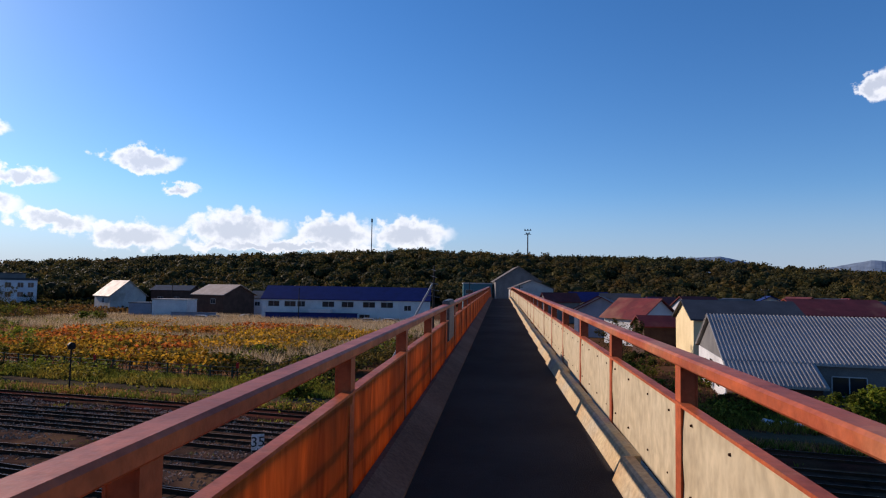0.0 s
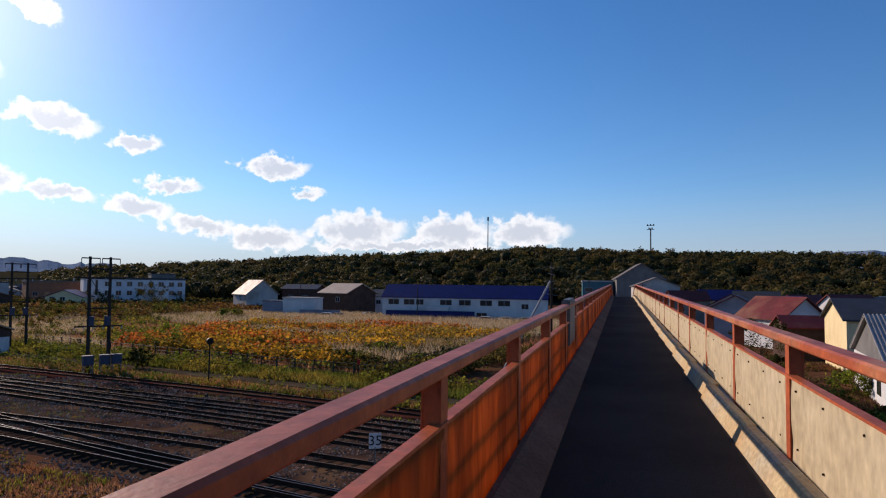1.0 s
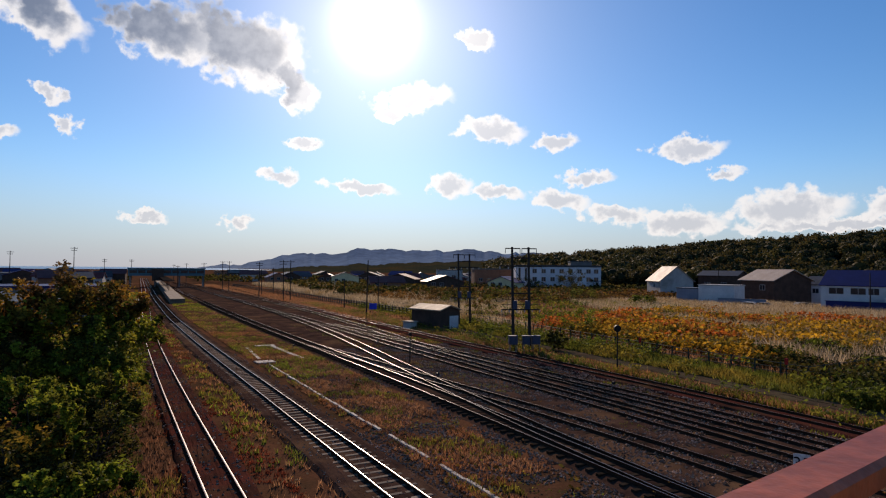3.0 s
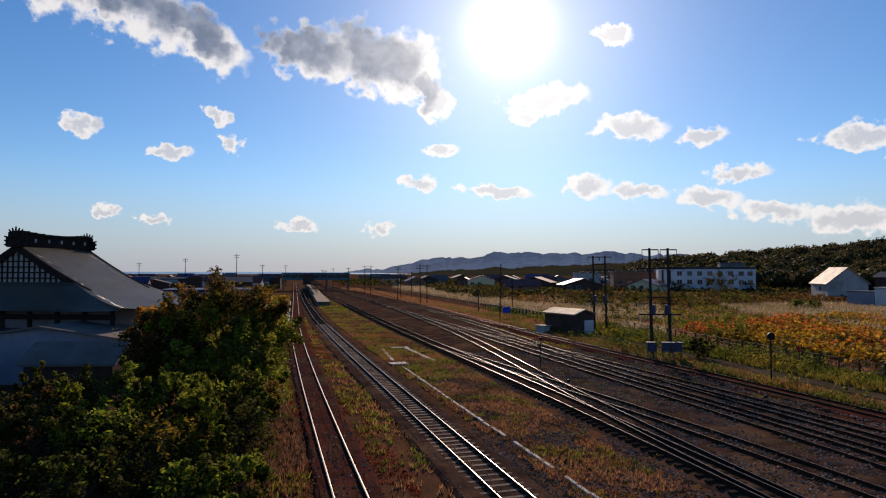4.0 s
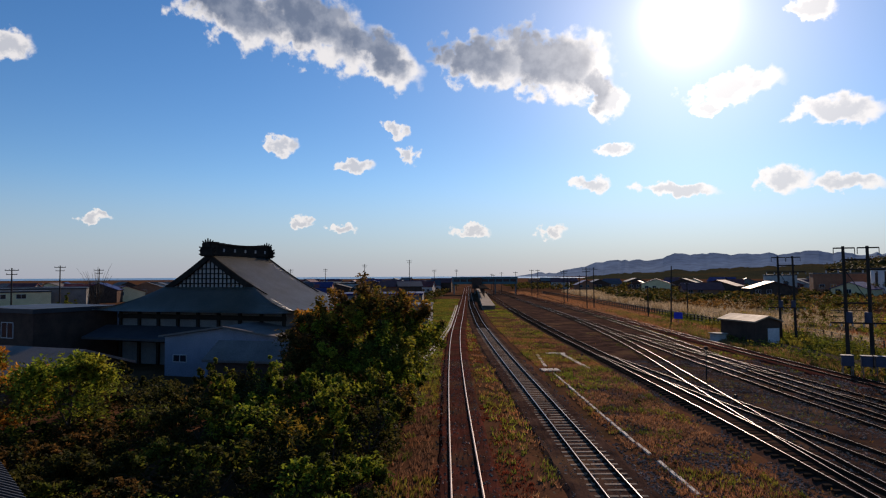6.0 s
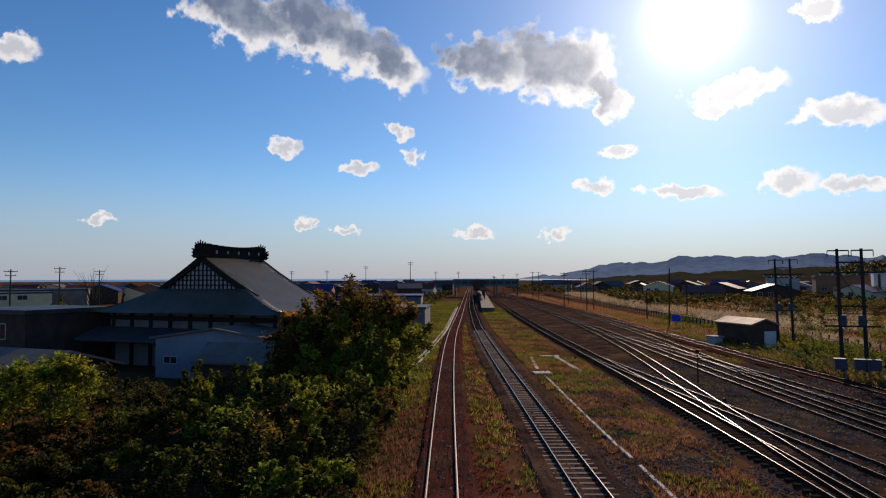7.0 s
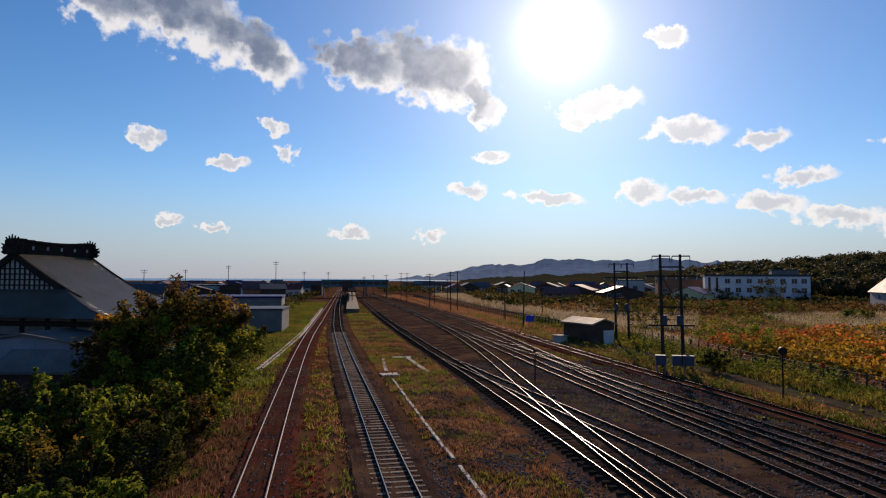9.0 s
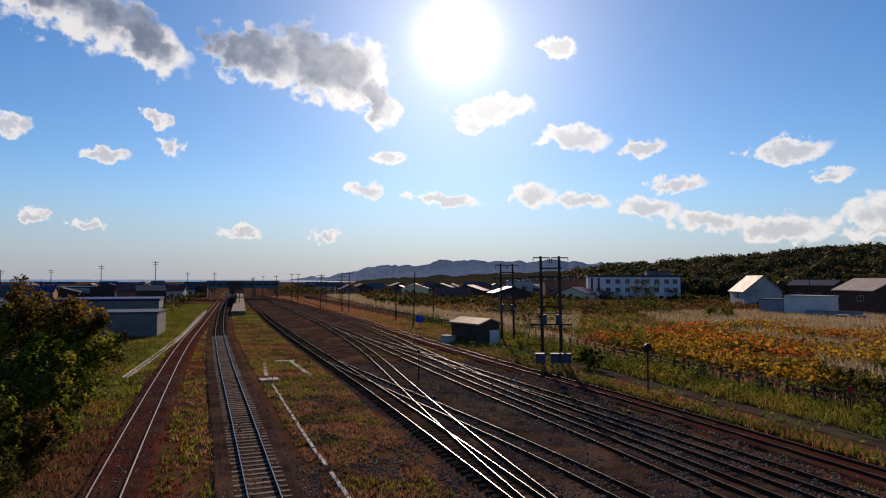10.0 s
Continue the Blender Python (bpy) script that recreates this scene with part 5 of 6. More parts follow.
for x, y in ((14.6, 8.5), (15.9, 8.0), (17.0, 10.2)):
    t = part("steel_plate", boxes((-0.7, 0.7, -0.5, 0.5, 0.0, 0.12), bevel=0.02), M["rail_side"])
    t.matrix_world = pose(x + 2.0, y + 4.0, GROUND + 0.12, 0, 0, 10)
    tagged(t, "rusty cover plate beside the rails", "plate", "cover plates")

# fence along the service path
fence = thing("fence", pose(0, 0, GROUND), "low dark post-and-rail fence along the field", "fence")
fence_post = shared_mesh("fence_post", boxes((-0.05, 0.05, -0.05, 0.05, 0, 1.25), bevel=0.01), M["fence_metal"])
fence_line = [(44.5, 120.0), (43.0, 80.0), (41.8, 56.0), (41.3, 40.5), (41.6, 29.8), (60.0, 31.2), (95.0, 33.5)]
for (xa, ya), (xb, yb) in zip(fence_line, fence_line[1:]):
    n = int(math.hypot(xb - xa, yb - ya) / 1.9)
    for k in range(n):
        f = k / n
        place("fence_post", fence_post, pose(xa + (xb - xa) * f, ya + (yb - ya) * f, 0, 0, rng.normal() * 1.2), fence)
    for z in (0.45, 0.8, 1.15):
        part("fence_rail", tubes(((xa, ya, z), (xb, yb, z), 0.028, 0.028, 6)), M["fence_metal"], fence)
far_fence = thing("track_fence", pose(0, 0, GROUND), "dark concrete fence along the far yard", "fence")
far_post = shared_mesh("fence_panel", boxes((-0.09, 0.09, -0.09, 0.09, 0, 1.3), bevel=0.01), M["black"])
for k in range(120):
    y = 84 + k * 1.5
    x = 39.5 - 0.05 * (y - 84)
    place("fence_panel", far_post, pose(x, y, 0), far_fence)
for z in (0.4, 0.85, 1.2):
    part("fence_rail", tubes(((39.5, 84, z), (30.5, 264, z), 0.06, 0.06, 6)), M["fence_metal"], far_fence)

# sheds along the line
flat_building("track_shed", pose(-13.4, 97.3, 0, 0, 0, -1), 7.8, 9, 2.95, "grey_wall", "dark_roof", "plain pale shed with a dark flat roof beside the line", "shed", parapet=0.25)
flat_building("blue_roof_shed", pose(-26, 128, 0, 0, 0, 3), 17, 14, 3.7, "grey_wall", "navy", "long shed with a blue roof by the line", "shed", parapet=0.4)


def parked_car(x, y, turn, mat, label):
    t = thing("parked_car", pose(x, y, GROUND, 0, 0, turn), label, "car", "parked cars")
    bm = bmesh.new()
    prism(bm, [(-2.1, 0.35), (2.1, 0.35), (2.15, 0.8), (1.2, 0.95), (0.6, 1.42), (-1.3, 1.45), (-2.0, 0.95), (-2.15, 0.7)], -0.82, 0.82)
    bmesh.ops.bevel(bm, geom=bm.edges[:], offset=0.06, segments=2, affect="EDGES")
    part("body", bm, mat, t)
    bm = bmesh.new()
    prism(bm, [(1.05, 0.97), (0.55, 1.36), (-1.2, 1.39), (-1.75, 0.97)], -0.84, 0.84)
    part("window", bm, M["glass"], t)
    for wx in (-1.3, 1.3):
        for wy in (-0.8, 0.8):
            part("wheel", tubes(((wx, wy - 0.1, 0.32), (wx, wy + 0.1, 0.32), 0.32, 0.32, 16)), M["black"], t)


for lat, depth, turn, mat, label in ((-54.2, 141, -70, "white", "white parked car beside the field"), (-51.6, 141.5, -75, "grey_wall", "dark grey parked car beside the field"), (-47, 150, -20, "grey_wall", "grey parked car near the works"),
                                     (-16.5, 139.5, -70, "white", "white parked van before the works"), (-12.0, 139.5, -70, "white", "white parked car before the works"), (-7.5, 140, -70, "off_white", "pale parked car before the works")):
    p = v0(lat, depth).translation
    parked_car(p.x, p.y, turn, M[mat], label)
parked_car(-37.2, 66.0, 10, M["white"], "white parked car beside the temple")


# vegetation --------------------------------------------------------------
def crown_clumps(n, rx, ry, rz, hollow=0.55):
    w = rng.normal(size=(n, 3))
    w /= np.linalg.norm(w, axis=1)[:, None]
    w *= (hollow + (1.12 - hollow) * rng.random(n) ** 0.8)[:, None]
    return w * np.array((rx, ry, rz))


def tree(name, x, y, h, r, mats, label, count=2600, size=0.2, clumps=60, trunk=0.13, low=0.12, category="tree"):
    """A tapered trunk with limbs and a crown of leaves in uneven clumps."""
    y += 1.3 if y < 40 and abs(x) < 27 else 0.0
    t = thing(name, pose(x, y, GROUND), label, category)
    rz = h * (1 - low) / 2
    mid = h * low + rz
    c = crown_clumps(clumps, r * 0.86, r * 0.86, rz * 0.86)
    fine = np.ones(len(c))
    shoots, small = [], []
    for k in range(int(clumps * 0.22)):
        w = rng.normal(size=3)
        w[2] = abs(w[2]) + 0.3
        w /= np.linalg.norm(w)
        for f in np.linspace(0.8, 1.0 + 0.16 * rng.random(), 4):
            shoots.append(w * np.array((r, r, rz)) * f + rng.normal(size=3) * 0.05 * r)
            small.append(0.42)
    c, fine = np.concatenate([c, np.array(shoots)]), np.concatenate([fine, np.array(small)])
    c[:, 2] += mid
    bm = bmesh.new()
    tube(bm, (0, 0, -0.2), (0.1 * r, 0, mid), trunk, trunk * 0.5, 8)
    for k in range(7):
        e = c[int(rng.integers(0, len(c)))]
        tube(bm, (0.05 * r, 0, mid * (0.35 + 0.08 * k)), tuple(e), trunk * 0.4, trunk * 0.12, 6)
    part("trunk", bm, M["bark"], t)
    each = np.array_split(np.argsort(c[:, 2] + rng.normal(size=len(c)) * rz * 0.5), len(mats))
    for ids, mat in zip(each, mats):
        v, f = leaves(c[ids], (0.15 * r + 0.20 * r * rng.random(len(ids))) * fine[ids], size, int(count * 1.15 * len(ids) / len(c)), aspect=0.5)
        v[:, 2] = np.maximum(v[:, 2], 0.05)
        link_part("crown", array_mesh("crown", v, f), M[mat], t)
    return t


# the large tree between temple and line, and the thicket under the bridge
tree("tree", -4.9, 38.0, 7.05, 3.9, ["leaf_green", "leaf_lime", "leaf_dark", "leaf_gold", "leaf_rust"], "broad dense tree turning orange at the top", 20000, 0.24, 150, 0.22, 0.06)
tree("tree", -7.8, 36.5, 5.2, 2.3, ["leaf_dark", "leaf_dark", "leaf_rust"], "dark dense tree beside the temple annex", 8000, 0.2, 80, 0.18)
tree("tree", -3.9, 34.0, 5.0, 2.1, ["leaf_lime", "leaf_green", "leaf_green"], "green bushy tree beside the rusty track", 7000, 0.19, 70, 0.14)
tree("tree", -3.3, 37.6, 5.6, 1.9, ["leaf_lime", "leaf_green", "leaf_lime"], "leafy green tree at the edge of the rusty track", 7000, 0.22, 70, 0.12, 0.05)
tree("tree", -8.9, 40.2, 5.9, 2.1, ["leaf_dark", "leaf_rust", "leaf_orange"], "tree with orange-brown crown beside the temple", 8000, 0.22, 80, 0.16)
tree("tree", -2.6, 33.2, 3.6, 1.3, ["leaf_green", "leaf_lime"], "slender green sapling at the track's edge", 3500, 0.18, 50, 0.08, 0.05)
tree("tree", -18.2, 29.2, 4.3, 2.5, ["leaf_green", "leaf_lime", "leaf_lime"], "lime-yellow small tree in autumn colour", 7000, 0.2, 60, 0.1)
tree("tree", -21.6, 29.6, 4.2, 2.2, ["leaf_orange", "leaf_lime", "leaf_orange"], "orange-yellow small autumn tree", 5000, 0.2, 50, 0.1)
THICKET_FRONT = [(-3.2, 25.5, 3.2, 1.8), (-5.6, 27.8, 3.8, 2.0), (-2.7, 30.0, 2.9, 1.4), (-5.2, 22.5, 2.9, 1.8), (-7.9, 24.6, 3.2, 1.9), (-8.4, 29.6, 3.5, 2.0), (-10.9, 27.0, 2.7, 1.9), (-11.3, 31.2, 2.7, 1.9), (-13.6, 28.5, 2.2, 1.7), (-14.5, 32.5, 2.3, 1.9), (-7.2, 20.0, 2.4, 1.7), (-10.3, 21.7, 2.1, 1.8), (-13.2, 23.5, 1.5, 1.6), (-15.0, 26.6, 1.5, 1.5), (-4.1, 19.5, 2.3, 1.5), (-16.9, 34.5, 2.2, 1.9), (-19.8, 34.0, 2.2, 1.8), (-22.5, 32.5, 2.4, 2.0), (-18.6, 24.4, 1.2, 1.5), (-8.2, 17.0, 1.7, 1.4), (-5.4, 16.2, 1.9, 1.4)]
THICKET_BACK = [(-2.7, 21.0, 1.9, 1.1), (-24.8, 36, 2.6, 2.0), (-11.8, 35.5, 2.9, 1.8), (-24.0, 28.5, 2.0, 1.9), (-3.0, 27.4, 4.3, 0.8), (-5.0, 25.2, 4.2, 0.8), (-7.2, 27.2, 4.4, 0.9), (-9.2, 25.8, 3.9, 0.7), (-3.9, 22.4, 3.7, 0.7), (-6.5, 31.8, 4.6, 1.0), (-2.9, 18.2, 1.6, 0.9), (-13.6, 34.8, 3.2, 0.8), (-20.6, 36.6, 3.1, 1.4), (-16.4, 28.6, 1.4, 1.6), (-18.9, 27.2, 1.3, 1.7), (-14.2, 22.4, 1.3, 1.5), (-16.6, 24.0, 1.2, 1.6), (-12.0, 19.6, 1.4, 1.5), (-21.0, 26.4, 1.4, 1.7), (-9.8, 19.0, 1.6, 1.3)]
SHRUBS = THICKET_FRONT + THICKET_BACK
for k, (x, y, h, r) in enumerate(SHRUBS):
    if x < -9.5:
        mats = [["leaf_dark", "leaf_dark"], ["leaf_dark", "leaf_rust"], ["leaf_dark", "leaf_dark", "leaf_green"]][k % 3]
    else:
        mats = [["leaf_dark", "leaf_dark", "leaf_green"], ["leaf_dark", "leaf_green", "leaf_lime"], ["leaf_dark", "leaf_rust", "leaf_gold"], ["leaf_dark", "leaf_dark", "leaf_gold"], ["leaf_dark", "leaf_green", "leaf_lime"]][k % 5 if r > 1.0 else 4]
    tree("shrub", x, y, h, r, mats, "dense leafy shrub in the thicket below the bridge" if "leaf_rust" not in mats else "reddish-brown leafy shrub in the thicket", 3800, 0.16, 34, 0.06, 0.05, "shrub")
for x, y, h, r in ((-38, 58, 4.6, 1.8), (-42, 66, 6.0, 1.2)):
    tree("tree", x, y, h, r, ["leaf_lime", "leaf_green"], "small yellow-green tree near the town houses", 2500, 0.22, 40, 0.1)
bare = thing("bare_tree", pose(-46, 78, GROUND), "leafless grey tree with fine branches", "tree")
bm = bmesh.new()
tube(bm, (0, 0, 0), (0, 0, 5), 0.16, 0.1)
for k in range(46):
    a, z = rng.random() * 6.28, 2.2 + rng.random() * 3.0
    e = (math.cos(a) * (0.5 + 1.4 * rng.random()), math.sin(a) * 1.4, z + 1.6 + rng.random() * 2.4)
    tube(bm, (0, 0, z), e, 0.045, 0.012, 5)
    tube(bm, e, (e[0] * 1.4, e[1] * 1.3, e[2] + 0.9), 0.018, 0.008, 4)
part("trunk", bm, M["bark"], bare)

# bushes by the field and among houses
for x, y, h, r, mats in ((46.5, 62, 3.2, 2.4, ["leaf_green", "leaf_lime"]), (47, 88, 3.0, 2.6, ["leaf_green", "leaf_rust"]), (58, 118, 3.4, 4.0, ["leaf_green", "leaf_dark"]), (66, 122, 3.2, 4.5, ["leaf_green", "leaf_dark"]), (74, 124, 3.6, 4.5, ["leaf_dark", "leaf_green"]),
                         (84, 124, 3.2, 4.5, ["leaf_green", "leaf_dark"]), (93, 120, 3.4, 4.5, ["leaf_dark", "leaf_green"]), (100, 132, 3.8, 4.0, ["leaf_dark"]), (112, 150, 8.0, 4.0, ["leaf_dark"]), (96, 104, 2.4, 3.0, ["leaf_green"]),
                         (60, 128, 3.8, 4.0, ["leaf_dark", "leaf_rust"]), (50, 26, 1.6, 2.0, ["leaf_dark", "leaf_green"]), (47, 36, 1.5, 2.2, ["leaf_green", "leaf_dark"]), (56, 38, 1.5, 2.4, ["leaf_dark", "leaf_green"]), (36.5, 23.0, 0.9, 1.2, ["leaf_green"]), (122, 192, 5.0, 5.0, ["leaf_dark"]), (130, 196, 4.0, 5.0, ["leaf_dark", "leaf_green"]), (140, 190, 5.5, 4.5, ["leaf_dark"]), (152, 188, 4.5, 5.0, ["leaf_dark"]), (35.0, 51.5, 1.8, 1.3, ["leaf_dark"])):
    tree("bush", x, y, h, r, mats, "low spreading bush at the field's edge", 1500, 0.32 if x > 55 else 0.22, 40, 0.06, 0.03, "bush")
for lat, depth, h, r, mats in ((21.0, 74, 5.0, 2.8, ["leaf_dark", "leaf_dark"]), (18.5, 60, 2.2, 2.4, ["leaf_green", "leaf_dark"]), (22.5, 55, 2.0, 2.2, ["leaf_green", "leaf_lime"]), (15.0, 56, 2.0, 2.4, ["leaf_rust", "leaf_green"]), (27, 58, 2.2, 2.6, ["leaf_lime", "leaf_green"]),
                               (25.5, 40, 1.6, 1.8, ["leaf_lime", "leaf_green"]), (28.5, 41, 1.9, 2.0, ["leaf_green", "leaf_lime"]), (23, 37, 1.2, 1.6, ["leaf_green", "leaf_dark"]), (13, 70, 2.6, 3.0, ["leaf_green", "leaf_rust"]), (30, 43, 1.6, 1.6, ["leaf_green"]), (10, 85, 3.0, 3.4, ["leaf_green", "leaf_dark"]), (17, 48, 1.2, 2.2, ["leaf_rust", "leaf_green"]), (20, 43, 1.0, 1.8, ["leaf_green", "leaf_rust"])):
    p = v0(lat, depth).translation
    tree("bush", p.x, p.y, h, r, mats, "autumn bush among the houses near the bridge", 2400, 0.22, 40, 0.06, 0.03, "bush")


def scatter(n, x0, x1, y0, y1, keep=None):
    x, y = x0 + (x1 - x0) * rng.random(n), y0 + (y1 - y0) * rng.random(n)
    if keep is not None:
        k = keep(x, y)
        x, y = x[k], y[k]
    return np.stack([x, y, np.full(len(x), GROUND - 0.02)], 1)


def patches(x, y, size, cut):
    """True where broad random patches lie."""
    return np.array([noise.noise(Vector((a / size, b / size, 3.3))) for a, b in zip(x, y)]) > cut


def tufts(name, points, tall, width, count, mat, label, category="grass"):
    v, f = blades(points, tall, width, count)
    ob = link_part(name, array_mesh(name, v, f), M[mat])
    return tagged(ob, label, category, kind="stuff")


between_bc = lambda x, y: (x > course("B", 2.2)(y)) & (x < course("C", -1.6)(y))
between_ab = lambda x, y: (x > course("A", 1.5)(y)) & (x < course("B", -1.7)(y))
left_bank = lambda x, y: (x < course("A", -1.3)(y)) & (x > -4.2)
tufts("brown_grass", scatter(26000, 4, 13, 10, 130, lambda x, y: between_bc(x, y) & patches(x, y, 2.0, np.where(y < 32, 0.05, -0.3))), 0.2, 0.022, 6, "grass_brown", "dead brown grass between the tracks")
weeds_later = lambda x, y: between_bc(x, y) & patches(x, y, 2.2, 0.12)
tufts("dry_grass", scatter(30000, 4, 13, 10, 110, lambda x, y: between_bc(x, y) & patches(x, y, 3.0, np.where(y < 32, 0.12, 0.0))), 0.22, 0.016, 6, "grass_dry", "dry orange-brown grass between the tracks")
tufts("green_grass", scatter(16000, 4, 13, 14, 200, lambda x, y: between_bc(x, y) & patches(x, y, 3.2, np.where(y > 48, 0.05, 0.26))), 0.28, 0.035, 5, "grass_green", "green grass patches between the tracks")
tufts("dry_grass", scatter(7000, -3, 7, 12, 120, lambda x, y: between_ab(x, y) & patches(x, y, 1.6, 0.0)), 0.26, 0.03, 5, "grass_dry", "dry brown grass between two tracks")
tufts("green_grass", scatter(8000, -3, 7, 12, 200, lambda x, y: between_ab(x, y) & patches(x, y, 4, 0.18)), 0.3, 0.035, 5, "grass_green", "green weeds between two tracks")
tufts("green_grass", scatter(14000, -9, 1, 14, 170, lambda x, y: left_bank(x, y) & ((y > 40) | patches(x, y, 2.5, 0.1))), 0.3, 0.04, 5, "grass_green", "green grassy bank beside the rusty track")
tufts("dry_grass", scatter(16000, -9, 1, 10, 170, lambda x, y: left_bank(x, y) & ((y < 42) | patches(x, y, 4, 0.0))), 0.34, 0.03, 5, "grass_brown", "dry weeds beside the rusty track")
tufts("bank_grass", scatter(12000, -9, 1, 50, 120, lambda x, y: left_bank(x, y) & patches(x, y, 5, -0.15)), 0.3, 0.04, 5, "grass_lime", "bright green grass on the bank beside the line")
tufts("strip_grass", scatter(9000, 2, 15, 44, 150, lambda x, y: between_bc(x, y) & patches(x, y, 4.5, 0.08)), 0.24, 0.04, 5, "grass_lime", "bright green patches in the strip between the tracks")
tufts("strip_grass", scatter(5000, -3, 8, 30, 140, lambda x, y: between_ab(x, y) & patches(x, y, 5, 0.1)), 0.26, 0.035, 5, "grass_lime", "bright green patches between the two nearer tracks")
tufts("yard_grass", scatter(4500, 15, 33, 16, 100, lambda x, y: patches(x, y, 5, 0.3)), 0.2, 0.035, 5, "grass_lime", "sparse bright weeds among the yard tracks")
yard_strip = lambda x, y: (x > course("H", 1.8)(np.minimum(y, 80))) & (x < course("I", -1.2)(y))
tufts("green_grass", scatter(5000, 24, 30, -20, 130, lambda x, y: yard_strip(x, y) & patches(x, y, 4, 0.0)), 0.22, 0.035, 5, "grass_green", "thin weeds between the yard tracks")
tufts("green_grass", scatter(3000, 17, 22, 18, 80, lambda x, y: (x > course("E", 1.6)(np.minimum(y, 60))) & (x < course("F", -1.3)(y)) & patches(x, y, 3, 0.05)), 0.24, 0.035, 5, "grass_green", "weed patches in the yard ballast")
verge = lambda x, y: (x > course("I", 1.6)(y))
tufts("green_grass", scatter(9000, 30, 33.4, -20, 140, verge), 0.4, 0.04, 5, "grass_green", "rough green verge beside the outer track")
tufts("dry_grass", scatter(5000, 30, 33.4, -20, 140, verge), 0.45, 0.035, 4, "grass_dry", "rough dry verge beside the outer track")
tufts("green_grass", scatter(12000, 36.4, 42, -20, 130), 0.5, 0.045, 5, "grass_green", "tall green weeds along the fence")
tufts("dry_grass", scatter(9000, 9, 27, 105, 300, lambda x, y: (x > course("G", 2.4)(y)) | (x < course("C", -1.8)(y))), 0.3, 0.06, 4, "grass_dry", "dry grass beyond the yard points")
tufts("dry_grass", scatter(9000, 28, 40, 85, 260), 0.4, 0.06, 4, "grass_dry", "dry grass along the far yard edge")
for n, mat, cut, label in ((9000, "grass_green", 0.18, "weeds creeping over the yard ballast"), (9000, "grass_dry", 0.1, "dry weeds creeping over the yard ballast")):
    tufts("ballast_weeds", scatter(n, 13, 27, -10, 120, lambda x, y: (x > course("C", 2.0)(y)) & (x < course("G", 2.0)(y)) & patches(x, y, 3.6, cut)), 0.15, 0.035, 5, mat, label, "weeds")
# field: a belt of autumn weeds, then plume grass
def weeds(name, n, x0, x1, y0, y1, size, tall, mat, label, keep=None):
    p = scatter(n, x0, x1, y0, y1, keep)
    p[:, 2] += tall * (0.35 + 0.65 * rng.random(len(p)))
    v, f = leaves(p, 0.35, size, len(p) * 3)
    return tagged(link_part(name, array_mesh(name, v, f), M[mat]), label, "weeds", kind="stuff")


weeds("golden_weeds", 26000, 44, 88, 36, 112, 0.42, 1.5, "weed_gold", "belt of golden autumn weeds in the field", lambda x, y: (x > 0.585 * y) & (y < 44 + x * 0.5) & patches(x, y, 7, -0.2))
weeds("red_weeds", 14000, 46, 96, 46, 116, 0.42, 1.6, "weed_red", "belt of reddish autumn weeds in the field", lambda x, y: (x > 0.585 * y + 2) & (y < 48 + x * 0.5) & patches(x, y, 9, 0.05))
weeds("green_weeds", 14000, 42, 100, 28, 120, 0.4, 1.0, "leaf_green", "green undergrowth of the field", lambda x, y: patches(x, y, 6, -0.05))
tufts("plume_grass", scatter(30000, 50, 130, 32, 120, lambda x, y: x - 44 > 4 + (y - 30) * 0.45), 1.5, 0.06, 4, "pampas", "field of pale silver plume grass", "grass")
tufts("plume_grass", scatter(30000, 42, 120, 95, 290, lambda x, y: (x > 42) & (x < 46 + (y - 90) * 0.5)), 1.5, 0.08, 4, "pampas", "far field of pale plume grass", "grass")
tufts("dry_grass", scatter(24000, 42, 130, 28, 125), 0.7, 0.05, 4, "grass_dry", "dry field grass under the plumes", "grass")
weeds("fence_scrub", 7000, 37.0, 42.0, -10, 120, 0.26, 0.9, "leaf_green", "dark scrub growing along the fence", lambda x, y: patches(x, y, 4, -0.1))
weeds("fence_scrub", 5000, 41.5, 70, 24, 36, 0.3, 1.0, "leaf_dark", "dark scrub in the corner of the field", lambda x, y: patches(x, y, 4, -0.2))
weeds("verge_scrub", 2500, 30.8, 33.8, 5, 110, 0.22, 0.7, "leaf_green", "low green scrub beside the outer track", lambda x, y: patches(x, y, 3, 0.1))
weeds("hedge_scrub", 16000, 45, 170, 150, 330, 1.0, 2.4, "leaf_dark", "dark hedges and scrub before the far houses", lambda x, y: patches(x, y, 16, -0.02) & (x > 40 + (y - 150) * 0.12))
weeds("hedge_scrub", 7000, -70, -9, 110, 330, 0.9, 2.2, "leaf_dark", "dark hedges among the town houses", lambda x, y: patches(x, y, 12, 0.05))
tufts("green_grass", scatter(14000, -16, -2.6, 56, 210, lambda x, y: (x < course("A", -1.6)(y))), 0.3, 0.06, 5, "grass_green", "green grass bank beyond the big tree")
tufts("red_weeds", scatter(16000, -3, 4, 10, 100, lambda x, y: (abs(x - course("A", 0.5)(y)) < 2.1) & patches(x, y, 2.6, -0.05)), 0.14, 0.03, 5, "weed_rust", "rust-red weeds creeping over the little-used track", "weeds")
weeds("far_weeds", 9000, 50, 150, 125, 210, 0.7, 1.6, "leaf_rust", "brown thicket behind the plume grass")
tufts("plume_grass", scatter(22000, 42, 80, 66, 135, lambda x, y: (x < 0.60 * y + 2) & patches(x, y, 8, -0.3)), 1.3, 0.06, 4, "pampas", "pale plume grass beside the fence", "grass")
weeds("strip_weeds", 1500, 4, 13, 12, 110, 0.2, 0.45, "leaf_dark", "dark leafy clumps in the grass between the tracks", lambda x, y: between_bc(x, y) & patches(x, y, 1.5, 0.25))
